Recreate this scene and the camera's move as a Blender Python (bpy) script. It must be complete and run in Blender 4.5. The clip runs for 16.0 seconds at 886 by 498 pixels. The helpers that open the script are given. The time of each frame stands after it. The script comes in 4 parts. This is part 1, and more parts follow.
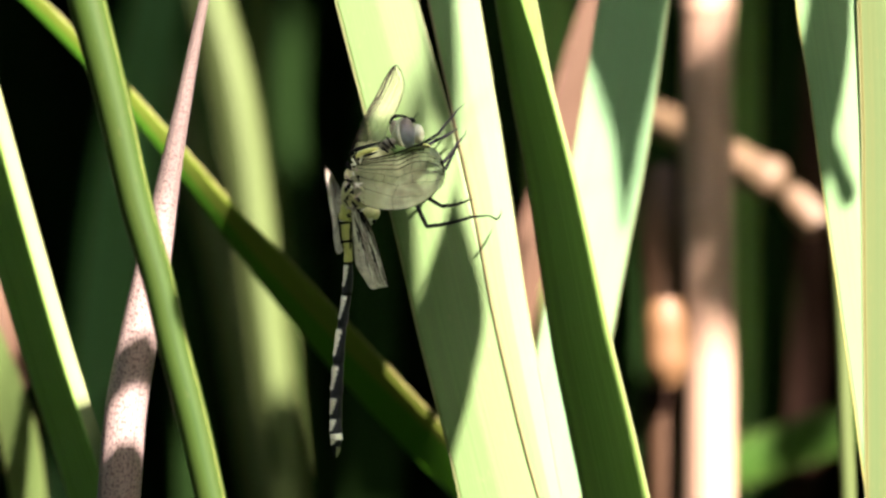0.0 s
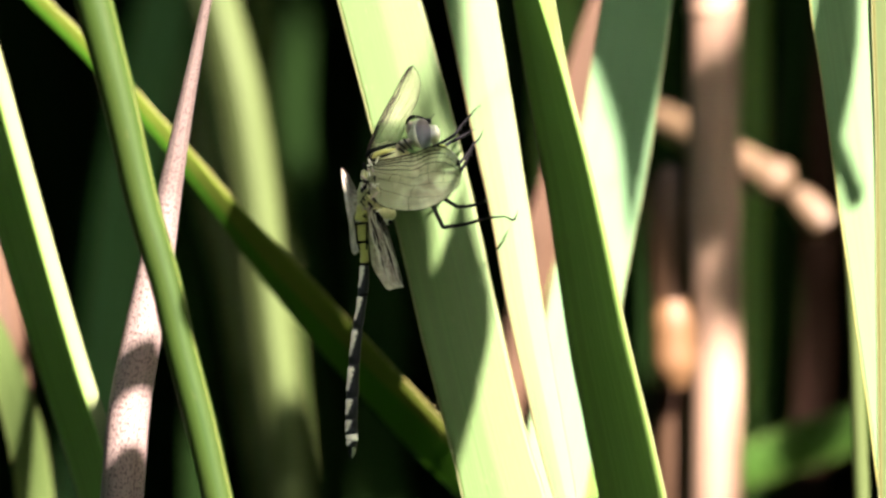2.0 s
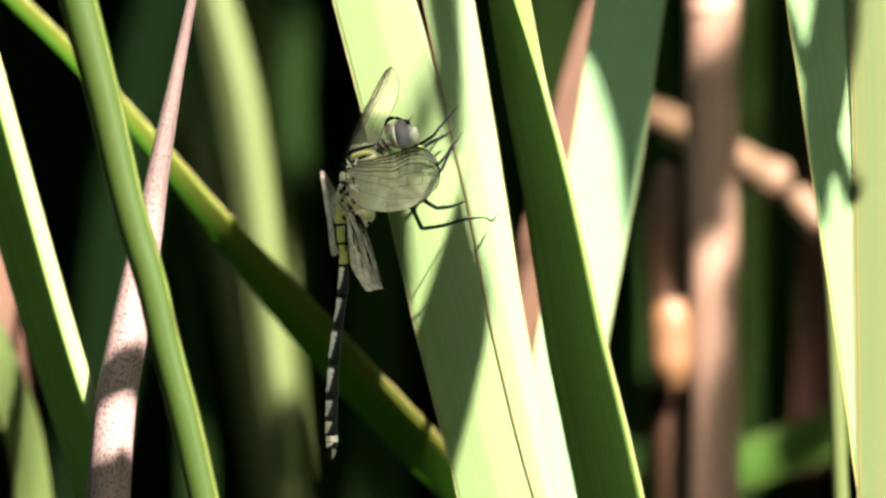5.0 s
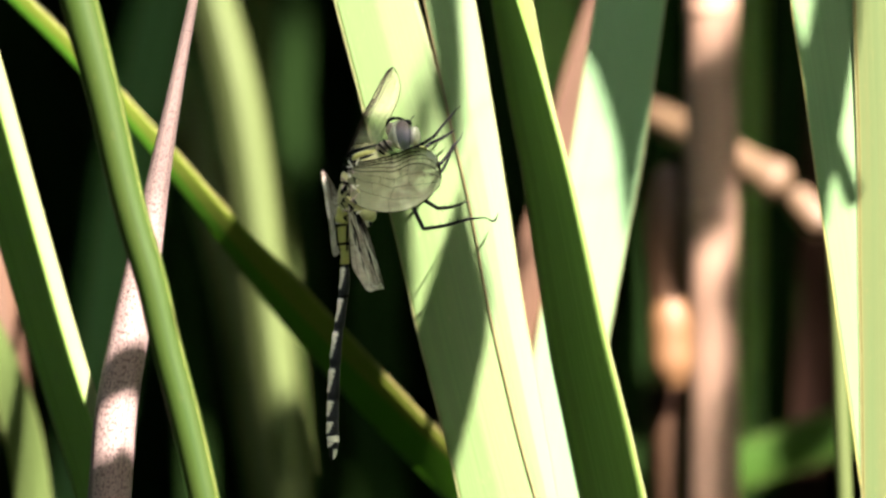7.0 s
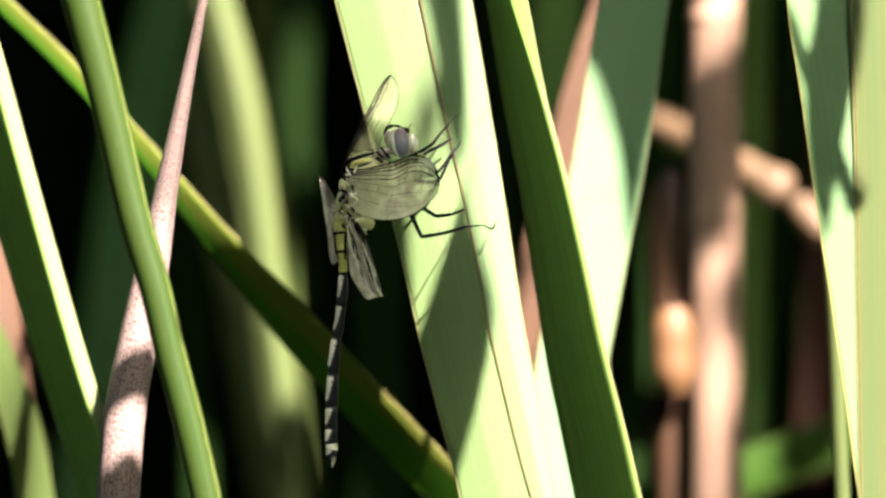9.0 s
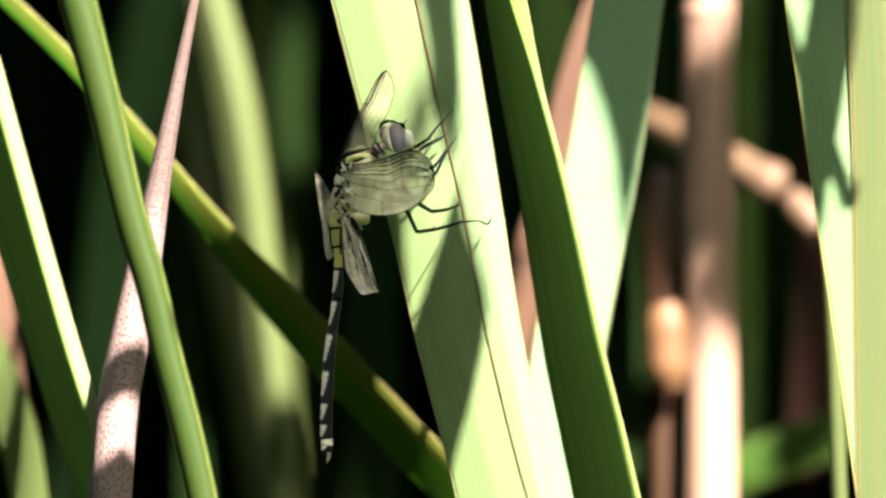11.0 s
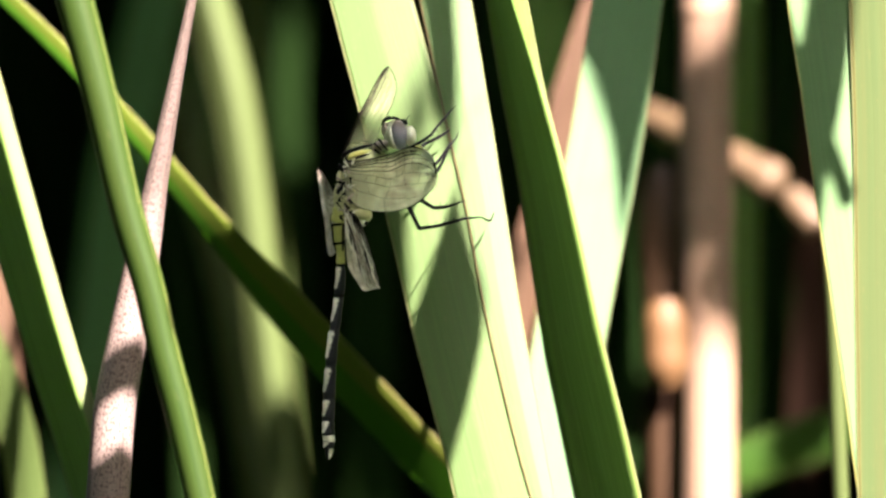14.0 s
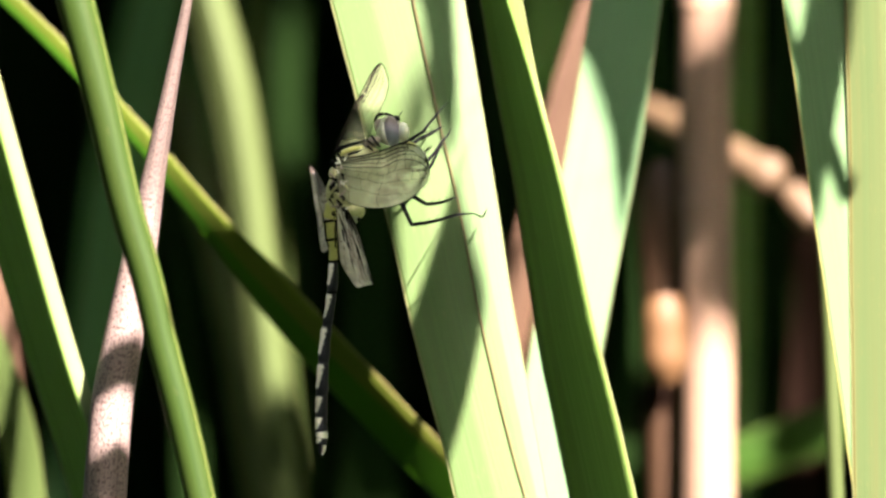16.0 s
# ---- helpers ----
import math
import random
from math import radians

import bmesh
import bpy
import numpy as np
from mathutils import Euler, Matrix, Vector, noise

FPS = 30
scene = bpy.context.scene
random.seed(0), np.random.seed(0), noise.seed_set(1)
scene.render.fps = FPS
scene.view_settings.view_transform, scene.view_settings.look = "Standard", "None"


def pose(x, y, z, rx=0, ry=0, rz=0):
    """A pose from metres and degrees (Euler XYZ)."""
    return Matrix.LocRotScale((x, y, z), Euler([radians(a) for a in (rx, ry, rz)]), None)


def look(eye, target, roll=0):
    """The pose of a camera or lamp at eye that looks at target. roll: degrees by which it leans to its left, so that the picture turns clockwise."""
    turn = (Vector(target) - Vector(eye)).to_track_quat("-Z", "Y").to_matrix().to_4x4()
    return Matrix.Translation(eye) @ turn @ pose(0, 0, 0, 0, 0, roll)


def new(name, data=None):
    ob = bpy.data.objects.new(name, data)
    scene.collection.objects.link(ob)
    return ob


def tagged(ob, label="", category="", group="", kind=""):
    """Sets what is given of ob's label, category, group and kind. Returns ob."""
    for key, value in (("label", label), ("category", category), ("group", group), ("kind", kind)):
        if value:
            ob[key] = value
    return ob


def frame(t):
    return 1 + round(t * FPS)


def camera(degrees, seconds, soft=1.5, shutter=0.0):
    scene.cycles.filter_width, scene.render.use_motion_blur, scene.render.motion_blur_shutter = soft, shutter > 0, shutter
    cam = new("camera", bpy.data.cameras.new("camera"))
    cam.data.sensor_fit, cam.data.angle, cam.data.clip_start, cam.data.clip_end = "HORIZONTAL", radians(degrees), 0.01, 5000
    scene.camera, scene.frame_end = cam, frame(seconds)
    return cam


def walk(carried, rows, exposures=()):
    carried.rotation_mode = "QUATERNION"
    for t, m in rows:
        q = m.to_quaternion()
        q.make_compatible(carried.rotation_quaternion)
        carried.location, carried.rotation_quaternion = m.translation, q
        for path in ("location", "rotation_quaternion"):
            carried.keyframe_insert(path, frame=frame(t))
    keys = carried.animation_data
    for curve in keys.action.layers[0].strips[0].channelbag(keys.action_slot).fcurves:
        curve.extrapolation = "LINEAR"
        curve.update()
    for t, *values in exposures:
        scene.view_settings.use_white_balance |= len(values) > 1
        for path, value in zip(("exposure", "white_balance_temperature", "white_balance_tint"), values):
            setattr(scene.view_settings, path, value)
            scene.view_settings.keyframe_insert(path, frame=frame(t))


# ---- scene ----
# Reed bed with a resting dragonfly. Plans are in millimetres from a point 0.6 m above the ground.
cam = camera(6.73, 16.0, soft=2.5)
cam.data.dof.use_dof = True
cam.data.dof.focus_distance = 0.995
cam.data.dof.aperture_fstop = 9.0
walk(cam, [
    (0, pose(0, -1, 0.6, 89.9837, 0, -0.0081)),
    (0.5, pose(0, -1, 0.6, 90.0001, 0, 0.0095)),
    (1, pose(0, -1, 0.6, 90.0023, 0, 0.0301)),
    (1.5, pose(0, -1, 0.6, 89.9989, 0, 0.0334)),
    (2, pose(0, -1, 0.6, 89.9968, 0, 0.0456)),
    (2.5, pose(0, -1, 0.6, 89.9837, 0, 0.0514)),
    (3, pose(0, -1, 0.6, 89.9869, 0, 0.0338)),
    (3.5, pose(0, -1, 0.6, 89.9924, 0, 0.0351)),
    (4, pose(0, -1, 0.6, 90.0023, 0, 0.0273)),
    (6.5, pose(0, -1, 0.6, 89.9693, 0, 0.0302)),
    (7, pose(0, -1, 0.6, 89.9935, 0, 0.0276)),
    (7.5, pose(0, -1, 0.6, 90.0110, 0, 0.0399)),
    (8, pose(0, -1, 0.6, 90.0254, 0, 0.0394)),
    (8.5, pose(0, -1, 0.6, 90.0406, 0, 0.0537)),
    (9, pose(0, -1, 0.6, 90.0484, 0, 0.0489)),
    (11.5, pose(0, -1, 0.6, 90.0100, 0, -0.0027)),
    (12, pose(0, -1, 0.6, 90.0132, 0, -0.0023)),
    (12.5, pose(0, -1, 0.6, 89.9990, 0, 0.0055)),
    (13, pose(0, -1, 0.6, 90.0000, 0, 0.0000)),
    (13.5, pose(0, -1, 0.6, 89.9979, 0, -0.0118)),
    (14, pose(0, -1, 0.6, 89.9913, 0, -0.0128)),
    (14.5, pose(0, -1, 0.6, 89.9880, 0, -0.0090)),
    (15, pose(0, -1, 0.6, 89.9836, 0, -0.0088)),
    (15.5, pose(0, -1, 0.6, 89.9694, 0, -0.0137)),
    (16, pose(0, -1, 0.6, 89.9573, 0, -0.0194))])

# ---- light ----
SUN = Vector((0.38, -0.60, 0.70)).normalized()
world = bpy.data.worlds.new("sky")
scene.world = world
world.use_nodes = True
wn = world.node_tree.nodes
sky = wn.new("ShaderNodeTexSky")
sky.sky_type = "NISHITA"
sky.sun_disc = False
sky.air_density = 0.7
sky.dust_density = 3.0
sky.ozone_density = 0.6
sky.sun_elevation = math.asin(SUN.z)
sky.sun_rotation = math.atan2(SUN.x, SUN.y)
world.node_tree.links.new(sky.outputs[0], wn["Background"].inputs[0])
wn["Background"].inputs[1].default_value = 0.08
sun = new("sun", bpy.data.lights.new("sun", "SUN"))
sun.data.energy = 5.0
sun.data.angle = radians(0.53)
sun.data.color = (1.0, 0.81, 0.79)
sun.matrix_world = look(SUN * 3, (0, 0, 0))
scene.view_settings.exposure = 3.66


# ---- materials ----
def material(name):
    m = bpy.data.materials.new(name)
    m.use_nodes = True
    return m, m.node_tree.nodes, m.node_tree.links, m.node_tree.nodes["Principled BSDF"]


def mapped(n, l, source, scale):
    mp = n.new("ShaderNodeMapping")
    mp.inputs["Scale"].default_value = scale
    l.new(source, mp.inputs["Vector"])
    return mp.outputs[0]


def noise_tex(n, l, vec, scale, detail=3.0):
    t = n.new("ShaderNodeTexNoise")
    t.inputs["Scale"].default_value = scale
    t.inputs["Detail"].default_value = detail
    l.new(vec, t.inputs["Vector"])
    return t.outputs["Fac"]


def ramp(n, l, fac, stops):
    r = n.new("ShaderNodeValToRGB")
    e = r.color_ramp.elements
    while len(e) < len(stops):
        e.new(0.5)
    for el, (p, c) in zip(e, stops):
        el.position, el.color = p, (*c, 1) if len(c) == 3 else c
    l.new(fac, r.inputs[0])
    return r.outputs[0]


def mixed(n, l, fac, a, b, mode="MIX"):
    x = n.new("ShaderNodeMix")
    x.data_type, x.blend_type = "RGBA", mode
    for sock, v in ((x.inputs[0], fac), (x.inputs[6], a), (x.inputs[7], b)):
        if isinstance(v, (int, float)):
            sock.default_value = v
        elif isinstance(v, tuple):
            sock.default_value = (*v, 1)
        else:
            l.new(v, sock)
    return x.outputs[2]


def scaled(c, k):
    return tuple(min(1, v * k) for v in c)


def leaf_material(name, base, margin, rough=0.42, through_light=0.25, vein=0.14, spots=0.0, edge=0.93, one_side=False, blotch=0.5, gloss=0.35, turned=None, lit_yellow=None):
    """A long leaf: fine parallel veins along its length, a pale margin, blotches, some light through it."""
    m, n, l, p = material(name)
    uv = n.new("ShaderNodeTexCoord").outputs["UV"]
    info = n.new("ShaderNodeObjectInfo").outputs["Random"]
    fine = noise_tex(n, l, mapped(n, l, uv, (46, 10, 1)), 1.0, 2.0)
    wide = noise_tex(n, l, mapped(n, l, uv, (7, 14, 1)), 1.0, 4.0)
    col = mixed(n, l, ramp(n, l, fine, [(0.3, (0, 0, 0)), (0.7, (1, 1, 1))]), scaled(base, 1 - vein), scaled(base, 1 + vein))
    col = mixed(n, l, ramp(n, l, wide, [(0.35, (0, 0, 0)), (0.75, (blotch, blotch, blotch))]), col, scaled(margin, 0.75))
    sep = n.new("ShaderNodeSeparateXYZ")
    l.new(uv, sep.inputs[0])
    off = n.new("ShaderNodeMath")
    off.operation = "SUBTRACT"
    l.new(sep.outputs[0], off.inputs[0])
    off.inputs[1].default_value = 0.5
    ab = n.new("ShaderNodeMath")
    ab.operation = "ABSOLUTE"
    l.new(off.outputs[0], ab.inputs[0])
    if one_side:
        ab.operation = "ADD"
        ab.inputs[1].default_value = 0.0
    across = ab.outputs[0]
    if turned:
        # near its tip the leaf shows its pale edge alone
        grow = n.new("ShaderNodeMapRange")
        l.new(sep.outputs[1], grow.inputs["Value"])
        for key, v in zip(("From Min", "From Max", "To Min", "To Max"), turned):
            grow.inputs[key].default_value = v
        more = n.new("ShaderNodeMath")
        l.new(across, more.inputs[0])
        l.new(grow.outputs[0], more.inputs[1])
        across = more.outputs[0]
    rim = ramp(n, l, across, [(edge / 2 - 0.03, (0, 0, 0)), (edge / 2, (1, 1, 1))])
    if lit_yellow:
        lower_edge = n.new("ShaderNodeMapRange")
        l.new(sep.outputs[1], lower_edge.inputs["Value"])
        lower_edge.inputs["From Min"].default_value, lower_edge.inputs["From Max"].default_value = lit_yellow[:2]
        col = mixed(n, l, rim, col, mixed(n, l, lower_edge.outputs[0], margin, lit_yellow[2]))
    else:
        col = mixed(n, l, rim, col, margin)
    fleck = noise_tex(n, l, mapped(n, l, uv, (22, 420, 1)), 1.0, 2.0)
    col = mixed(n, l, ramp(n, l, fleck, [(0.64, (0, 0, 0)), (0.72, (0.45, 0.45, 0.45))]), col, scaled(margin, 0.9))
    if spots:
        dots = noise_tex(n, l, mapped(n, l, uv, (60, 2000, 1)), 1.0, 5.0)
        col = mixed(n, l, ramp(n, l, dots, [(0.51, (0, 0, 0)), (0.60, (spots, spots, spots))]), col, (0.035, 0.022, 0.017))
    l.new(col, p.inputs["Base Color"])
    p.inputs["Roughness"].default_value = rough
    p.inputs["Specular IOR Level"].default_value = gloss
    bump = n.new("ShaderNodeBump")
    bump.inputs["Strength"].default_value = 0.13
    bump.inputs["Distance"].default_value = 0.0003
    l.new(fine, bump.inputs["Height"])
    l.new(bump.outputs[0], p.inputs["Normal"])
    if through_light:
        tr = n.new("ShaderNodeBsdfTranslucent")
        l.new(mixed(n, l, 1.0, col, (1.0, 1.0, 0.45), "MULTIPLY"), tr.inputs[0])
        mix = n.new("ShaderNodeMixShader")
        mix.inputs[0].default_value = through_light
        l.new(p.outputs[0], mix.inputs[1])
        l.new(tr.outputs[0], mix.inputs[2])
        l.new(mix.outputs[0], n["Material Output"].inputs[0])
    return m


PALE_GREEN = leaf_material("pale_green_leaf", (0.067, 0.136, 0.026), (0.12, 0.165, 0.05), rough=0.66, gloss=0.9, edge=0.985, blotch=0.25, vein=0.10)
WAXY_GREEN = leaf_material("waxy_green_leaf", (0.105, 0.195, 0.070), (0.17, 0.21, 0.10), rough=0.68, gloss=0.5, edge=0.985, blotch=0.3, vein=0.10)
BLUE_GREEN = leaf_material("blue_green_leaf", (0.090, 0.196, 0.080), (0.14, 0.22, 0.11), rough=0.68, gloss=0.6, edge=0.985, blotch=0.22, vein=0.10)
RIGHT_GREEN = leaf_material("light_green_leaf", (0.084, 0.178, 0.060), (0.12, 0.19, 0.08), rough=0.68, gloss=0.6, edge=0.985, blotch=0.25, vein=0.10)
TEAL = leaf_material("teal_leaf", (0.064, 0.150, 0.050), (0.010, 0.022, 0.006), rough=0.7, gloss=0.03)
DEEP_GREEN = leaf_material("deep_green_leaf", (0.040, 0.098, 0.011), (0.11, 0.15, 0.04), edge=0.97, blotch=0.2, rough=0.5, gloss=0.3)
STEM_GREEN = leaf_material("stem_green", (0.016, 0.041, 0.004), (0.05, 0.065, 0.016), vein=0.15, edge=0.9, rough=0.5, gloss=0.2)
STEM_RIB = leaf_material("stem_rib", (0.07, 0.085, 0.018), (0.13, 0.14, 0.035), through_light=0)
YELLOW_GREEN = leaf_material("yellow_green_leaf", (0.068, 0.106, 0.038), (0.13, 0.135, 0.048), vein=0.08, blotch=0.6)
# deep shade is put into this green: near black, for the bed behind
SHADE_GREEN = leaf_material("shade_painted_leaf", (0.0015, 0.0050, 0.0009), (0.003, 0.008, 0.002), rough=0.8, gloss=0.0)
OLIVE_GREEN = leaf_material("olive_green_leaf", (0.036, 0.060, 0.015), (0.055, 0.075, 0.022), rough=0.7, gloss=0.05)
# same leaf green dimmed in its colour to stand for shade in the bed
DIM_GREEN = leaf_material("shade_dimmed_leaf", (0.006, 0.017, 0.003), (0.010, 0.024, 0.005), rough=0.7, gloss=0.03)
SOFT_GREEN = leaf_material("soft_green_leaf", (0.058, 0.086, 0.026), (0.055, 0.072, 0.020))
RIM_YELLOW = leaf_material("yellow_rim", (0.15, 0.16, 0.04), (0.18, 0.18, 0.05), through_light=0)
RIM_BROWN = leaf_material("brown_rim", (0.072, 0.060, 0.018), (0.09, 0.075, 0.03), through_light=0)
RIM_GREEN = leaf_material("pale_rim", (0.10, 0.13, 0.045), (0.13, 0.15, 0.06), through_light=0)
# margin strip whitened to paint the highlight along the keel
KEELED = leaf_material("keeled_leaf", (0.168, 0.305, 0.066), (0.15, 0.19, 0.08), edge=0.84, one_side=True, blotch=0.0, gloss=0.25)
# lower edge is yellower, and brightened too to stand in for sun on it
DIAGONAL = leaf_material("bent_leaf", (0.042, 0.145, 0.008), (0.098, 0.145, 0.018), edge=0.62, one_side=True, blotch=0.1, gloss=0.2, turned=(0.27, 0.315, 0.42, 0.0), lit_yellow=(0.285, 0.325, (0.13, 0.155, 0.026)))
# dry brown darkened in its colour to stand in for deep shade
DRY_DARK = leaf_material("shade_painted_dry_leaf", (0.014, 0.007, 0.004), (0.022, 0.012, 0.007), rough=0.8, through_light=0, gloss=0.05)
DRY_STEM = leaf_material("dry_stem", (0.165, 0.128, 0.110), (0.18, 0.135, 0.11), rough=0.6, through_light=0, vein=0.3, spots=0.85)
DRY_STALK = leaf_material("dry_stalk", (0.250, 0.168, 0.108), (0.20, 0.13, 0.08), rough=0.65, through_light=0, vein=0.55, spots=0.3)
DRY_PALE = leaf_material("dry_pale", (0.085, 0.058, 0.027), (0.11, 0.068, 0.042), rough=0.6, through_light=0.1, vein=0.25)
DRY_BROWN = leaf_material("dry_brown", (0.048, 0.025, 0.009), (0.085, 0.046, 0.026), rough=0.6, through_light=0.1, vein=0.25)
CROSS_GREEN = leaf_material("crossing_leaf", (0.021, 0.055, 0.007), (0.04, 0.07, 0.014), blotch=0.2, gloss=0.1)
DARK_LEAF = leaf_material("dark_green_leaf", (0.150, 0.280, 0.058), (0.13, 0.19, 0.05), edge=0.97, blotch=0.2, rough=0.55, gloss=0.2)
BED_GREEN = leaf_material("bed_green_leaf", (0.045, 0.120, 0.012), (0.08, 0.13, 0.03), through_light=0.35, rough=0.6, gloss=0.15)
DRY_ORANGE = leaf_material("dry_orange", (0.100, 0.055, 0.019), (0.105, 0.05, 0.022), rough=0.6, through_light=0.1, vein=0.25)


# ---- building ----
def V(p):
    return Vector((p[0] / 1000, p[1] / 1000, 0.6 + p[2] / 1000))


def spline(points, steps):
    """A smooth line through rows of any length, paced by the distance between them."""
    rows = np.array(points, float)
    k = np.concatenate([[0], np.cumsum(np.linalg.norm(np.diff(rows[:, :3], axis=0), axis=1) + 1e-6)])
    slope = np.diff(rows, axis=0) / np.diff(k)[:, None]
    h = np.diff(k)[:, None]
    tan = np.vstack([slope[:1], (slope[:-1] * h[1:] + slope[1:] * h[:-1]) / (h[1:] + h[:-1]), slope[-1:]])
    out = []
    for i in range(len(rows) - 1):
        d = k[i + 1] - k[i]
        for j in range(steps):
            t = j / steps
            out.append(rows[i] * (2 * t ** 3 - 3 * t * t + 1) + tan[i] * d * (t ** 3 - 2 * t * t + t)
                       + rows[i + 1] * (3 * t * t - 2 * t ** 3) + tan[i + 1] * d * (t ** 3 - t * t))
    out.append(rows[-1])
    return out


def rooted(points, up, root=-600, spread=0.5):
    """Carry rows (x, y, z, width) on up to a tip and down to the ground."""
    rows = [tuple(p) for p in points]
    a, b = np.array(rows[0]), np.array(rows[1])
    d = (a - b)[:3]
    d = d / np.linalg.norm(d)
    top = []
    for f, w in ((1.0, 0.05), (0.7, 0.5), (0.35, 0.85)):
        if up:
            q = a[:3] + d * up * f
            top.append((*q[:2], q[2] - up * 0.18 * f * f, a[3] * w, *a[4:]))
    a, b = np.array(rows[-1]), np.array(rows[-2])
    d = (a - b)[:3]
    fall = a[2] - root
    slope = d[:2] / max(1e-6, -d[2])
    slope = slope * min(1, 0.9 / max(1e-6, np.linalg.norm(slope)))
    low = []
    for f in (0.3, 0.65, 1.0):
        h = slope * fall * spread * (f - 0.45 * f * f) * 1.4
        low.append((a[0] + h[0], a[1] + h[1], a[2] - fall * f, a[3] * (1 + 0.25 * f), *a[4:]))
    return top + rows + low


def strip_mesh(name, rows, face, mat, ridge=0.0, height=0.4, thick=0.5, steps=8, around=0, wave=0.0, unit=False, margin=None, facing=None):
    """A blade or stalk along rows (x, y, z, width) in mm: width faces the angle face; round where around is set."""
    rows = spline(rows, steps)
    origin = rows[-1][:3].copy()
    n_rows = len(rows)
    pts = np.array([r[:3] for r in rows])
    tang = np.gradient(pts, axis=0)
    tang /= np.linalg.norm(tang, axis=1)[:, None]
    length = np.concatenate([[0], np.cumsum(np.linalg.norm(np.diff(pts, axis=0), axis=1))]) / 1000
    if unit:
        length = length / length[-1]
    if around:
        loop = [(math.cos(2 * math.pi * i / around + math.pi / 2), -math.sin(2 * math.pi * i / around + math.pi / 2)) for i in range(around)]
    else:
        front = [-1.0, -0.9, -0.6, -0.3, -0.08, 0.0, 0.08, 0.3, 0.6, 0.9, 1.0]
        loop = front + front[::-1]
    verts, us, m = [], [], len(loop)
    turns = face if isinstance(face, tuple) else (face, face, 0, 1)
    for i, (r, t) in enumerate(zip(rows, tang)):
        f = min(1, max(0, (i / n_rows - turns[2]) / (turns[3] - turns[2])))
        a = radians(turns[0] + (turns[1] - turns[0]) * f * f * (3 - 2 * f))
        base = np.array((math.cos(a), math.sin(a), 0))
        w = np.cross(t, facing) if facing is not None else base - t * base.dot(t)
        w /= np.linalg.norm(w)
        nrm = np.cross(t, w)
        half = max(r[3], 0.05) / 2
        if not around:
            half *= 1 + 0.012 * noise.noise(Vector((i * 0.31, origin[0] * 0.7, origin[1])))
        s = half if around else min(1.0, half / 2)
        bend = wave * math.sin(i * 0.9) * 0.5
        k, lift = (r[4], r[5]) if len(r) > 4 else (ridge, height)
        for j, o in enumerate(loop):
            if around:
                u, v = o
            else:
                u = k + o * (1 + k if o < 0 else 1 - k)
                v = lift * (1 - 0.35 * o * o - 0.65 * abs(o))
                if j >= len(front):
                    v -= thick * (0.2 + 0.8 * math.sqrt(max(0, 1 - u * u)))
            us.append((u + 1) / 2)
            q = r[:3] + w * u * half + nrm * (v * s + bend) - origin
            verts.append(q / 1000)
    faces, uvs = [], []
    for i in range(n_rows - 1):
        for j in range(m):
            j2 = (j + 1) % m
            faces.append((i * m + j, i * m + j2, (i + 1) * m + j2, (i + 1) * m + j))
            ua, ub = (j / m, (j + 1) / m) if around else (us[i * m + j], us[i * m + j2])
            uvs += [(ua, length[i]), (ub, length[i]), (ub, length[i + 1]), (ua, length[i + 1])]
    me = bpy.data.meshes.new(name)
    me.from_pydata(verts, [], faces)
    lay = me.uv_layers.new(name="UVMap")
    lay.data.foreach_set("uv", np.array(uvs).ravel())
    me.polygons.foreach_set("use_smooth", [True] * len(faces))
    me.materials.append(mat)
    ob = new(name, me)
    ob.location = V(origin)
    if margin:
        for j, rim_mat in zip((0, len(front) - 1), margin if isinstance(margin, tuple) else (margin, margin)):
            rim = [Vector(verts[i * m + j]) for i in range(n_rows)]
            edge_tube("leaf_margin", rim, 0.00013 if rim_mat is RIM_BROWN else 0.00008, rim_mat, ob)
    return ob


def edge_tube(name, line, r, mat, parent):
    """The thickened rim of a leaf, a part of it."""
    verts, faces = [], []
    for k, p in enumerate(line):
        t = (line[min(k + 1, len(line) - 1)] - line[max(k - 1, 0)]).normalized()
        a = t.cross(Vector((0, 1, 0))).normalized()
        b = a.cross(t)
        verts += [p + (a * math.cos(i * math.pi / 3) + b * math.sin(i * math.pi / 3)) * r for i in range(6)]
    for k in range(len(line) - 1):
        faces += [(k * 6 + i, k * 6 + (i + 1) % 6, k * 6 + 6 + (i + 1) % 6, k * 6 + 6 + i) for i in range(6)]
    me = bpy.data.meshes.new(name)
    me.from_pydata(verts, [], faces)
    me.polygons.foreach_set("use_smooth", [True] * len(faces))
    me.materials.append(mat)
    ob = new(name, me)
    ob.parent = parent
    return tagged(ob, "thickened leaf rim")


def rows_of(points, widths, keel=None):
    """Rows (x, y, z, width), in mm; keel adds the ridge's place across and its height."""
    return [(*p, w, *(keel[i] if keel else ())) for i, (p, w) in enumerate(zip(points, widths))]


def leaf(name, points, widths, face, mat, label, up=250, spread=0.5, category="leaf", group="reed leaves", keel=None, **kw):
    if not kw.get("around"):
        kw.setdefault("margin", mat)
    ob = strip_mesh(name, rooted(rows_of(points, widths, keel), up, spread=spread), face, mat, **kw)
    return tagged(ob, label, category, group)


def ribs(stem, rows, width, angles, mat, label):
    """Raised ribs along a round stem, one part each."""
    line = spline(rows, 8)
    for a in angles:
        u, v = math.sin(radians(a)), -math.cos(radians(a))
        path = [V(r[:3] + np.array((u, v, 0)) * r[3] * 0.49) - stem.location for r in line]
        tagged(edge_tube("stem_rib", path, width / 1000, mat, stem), label)


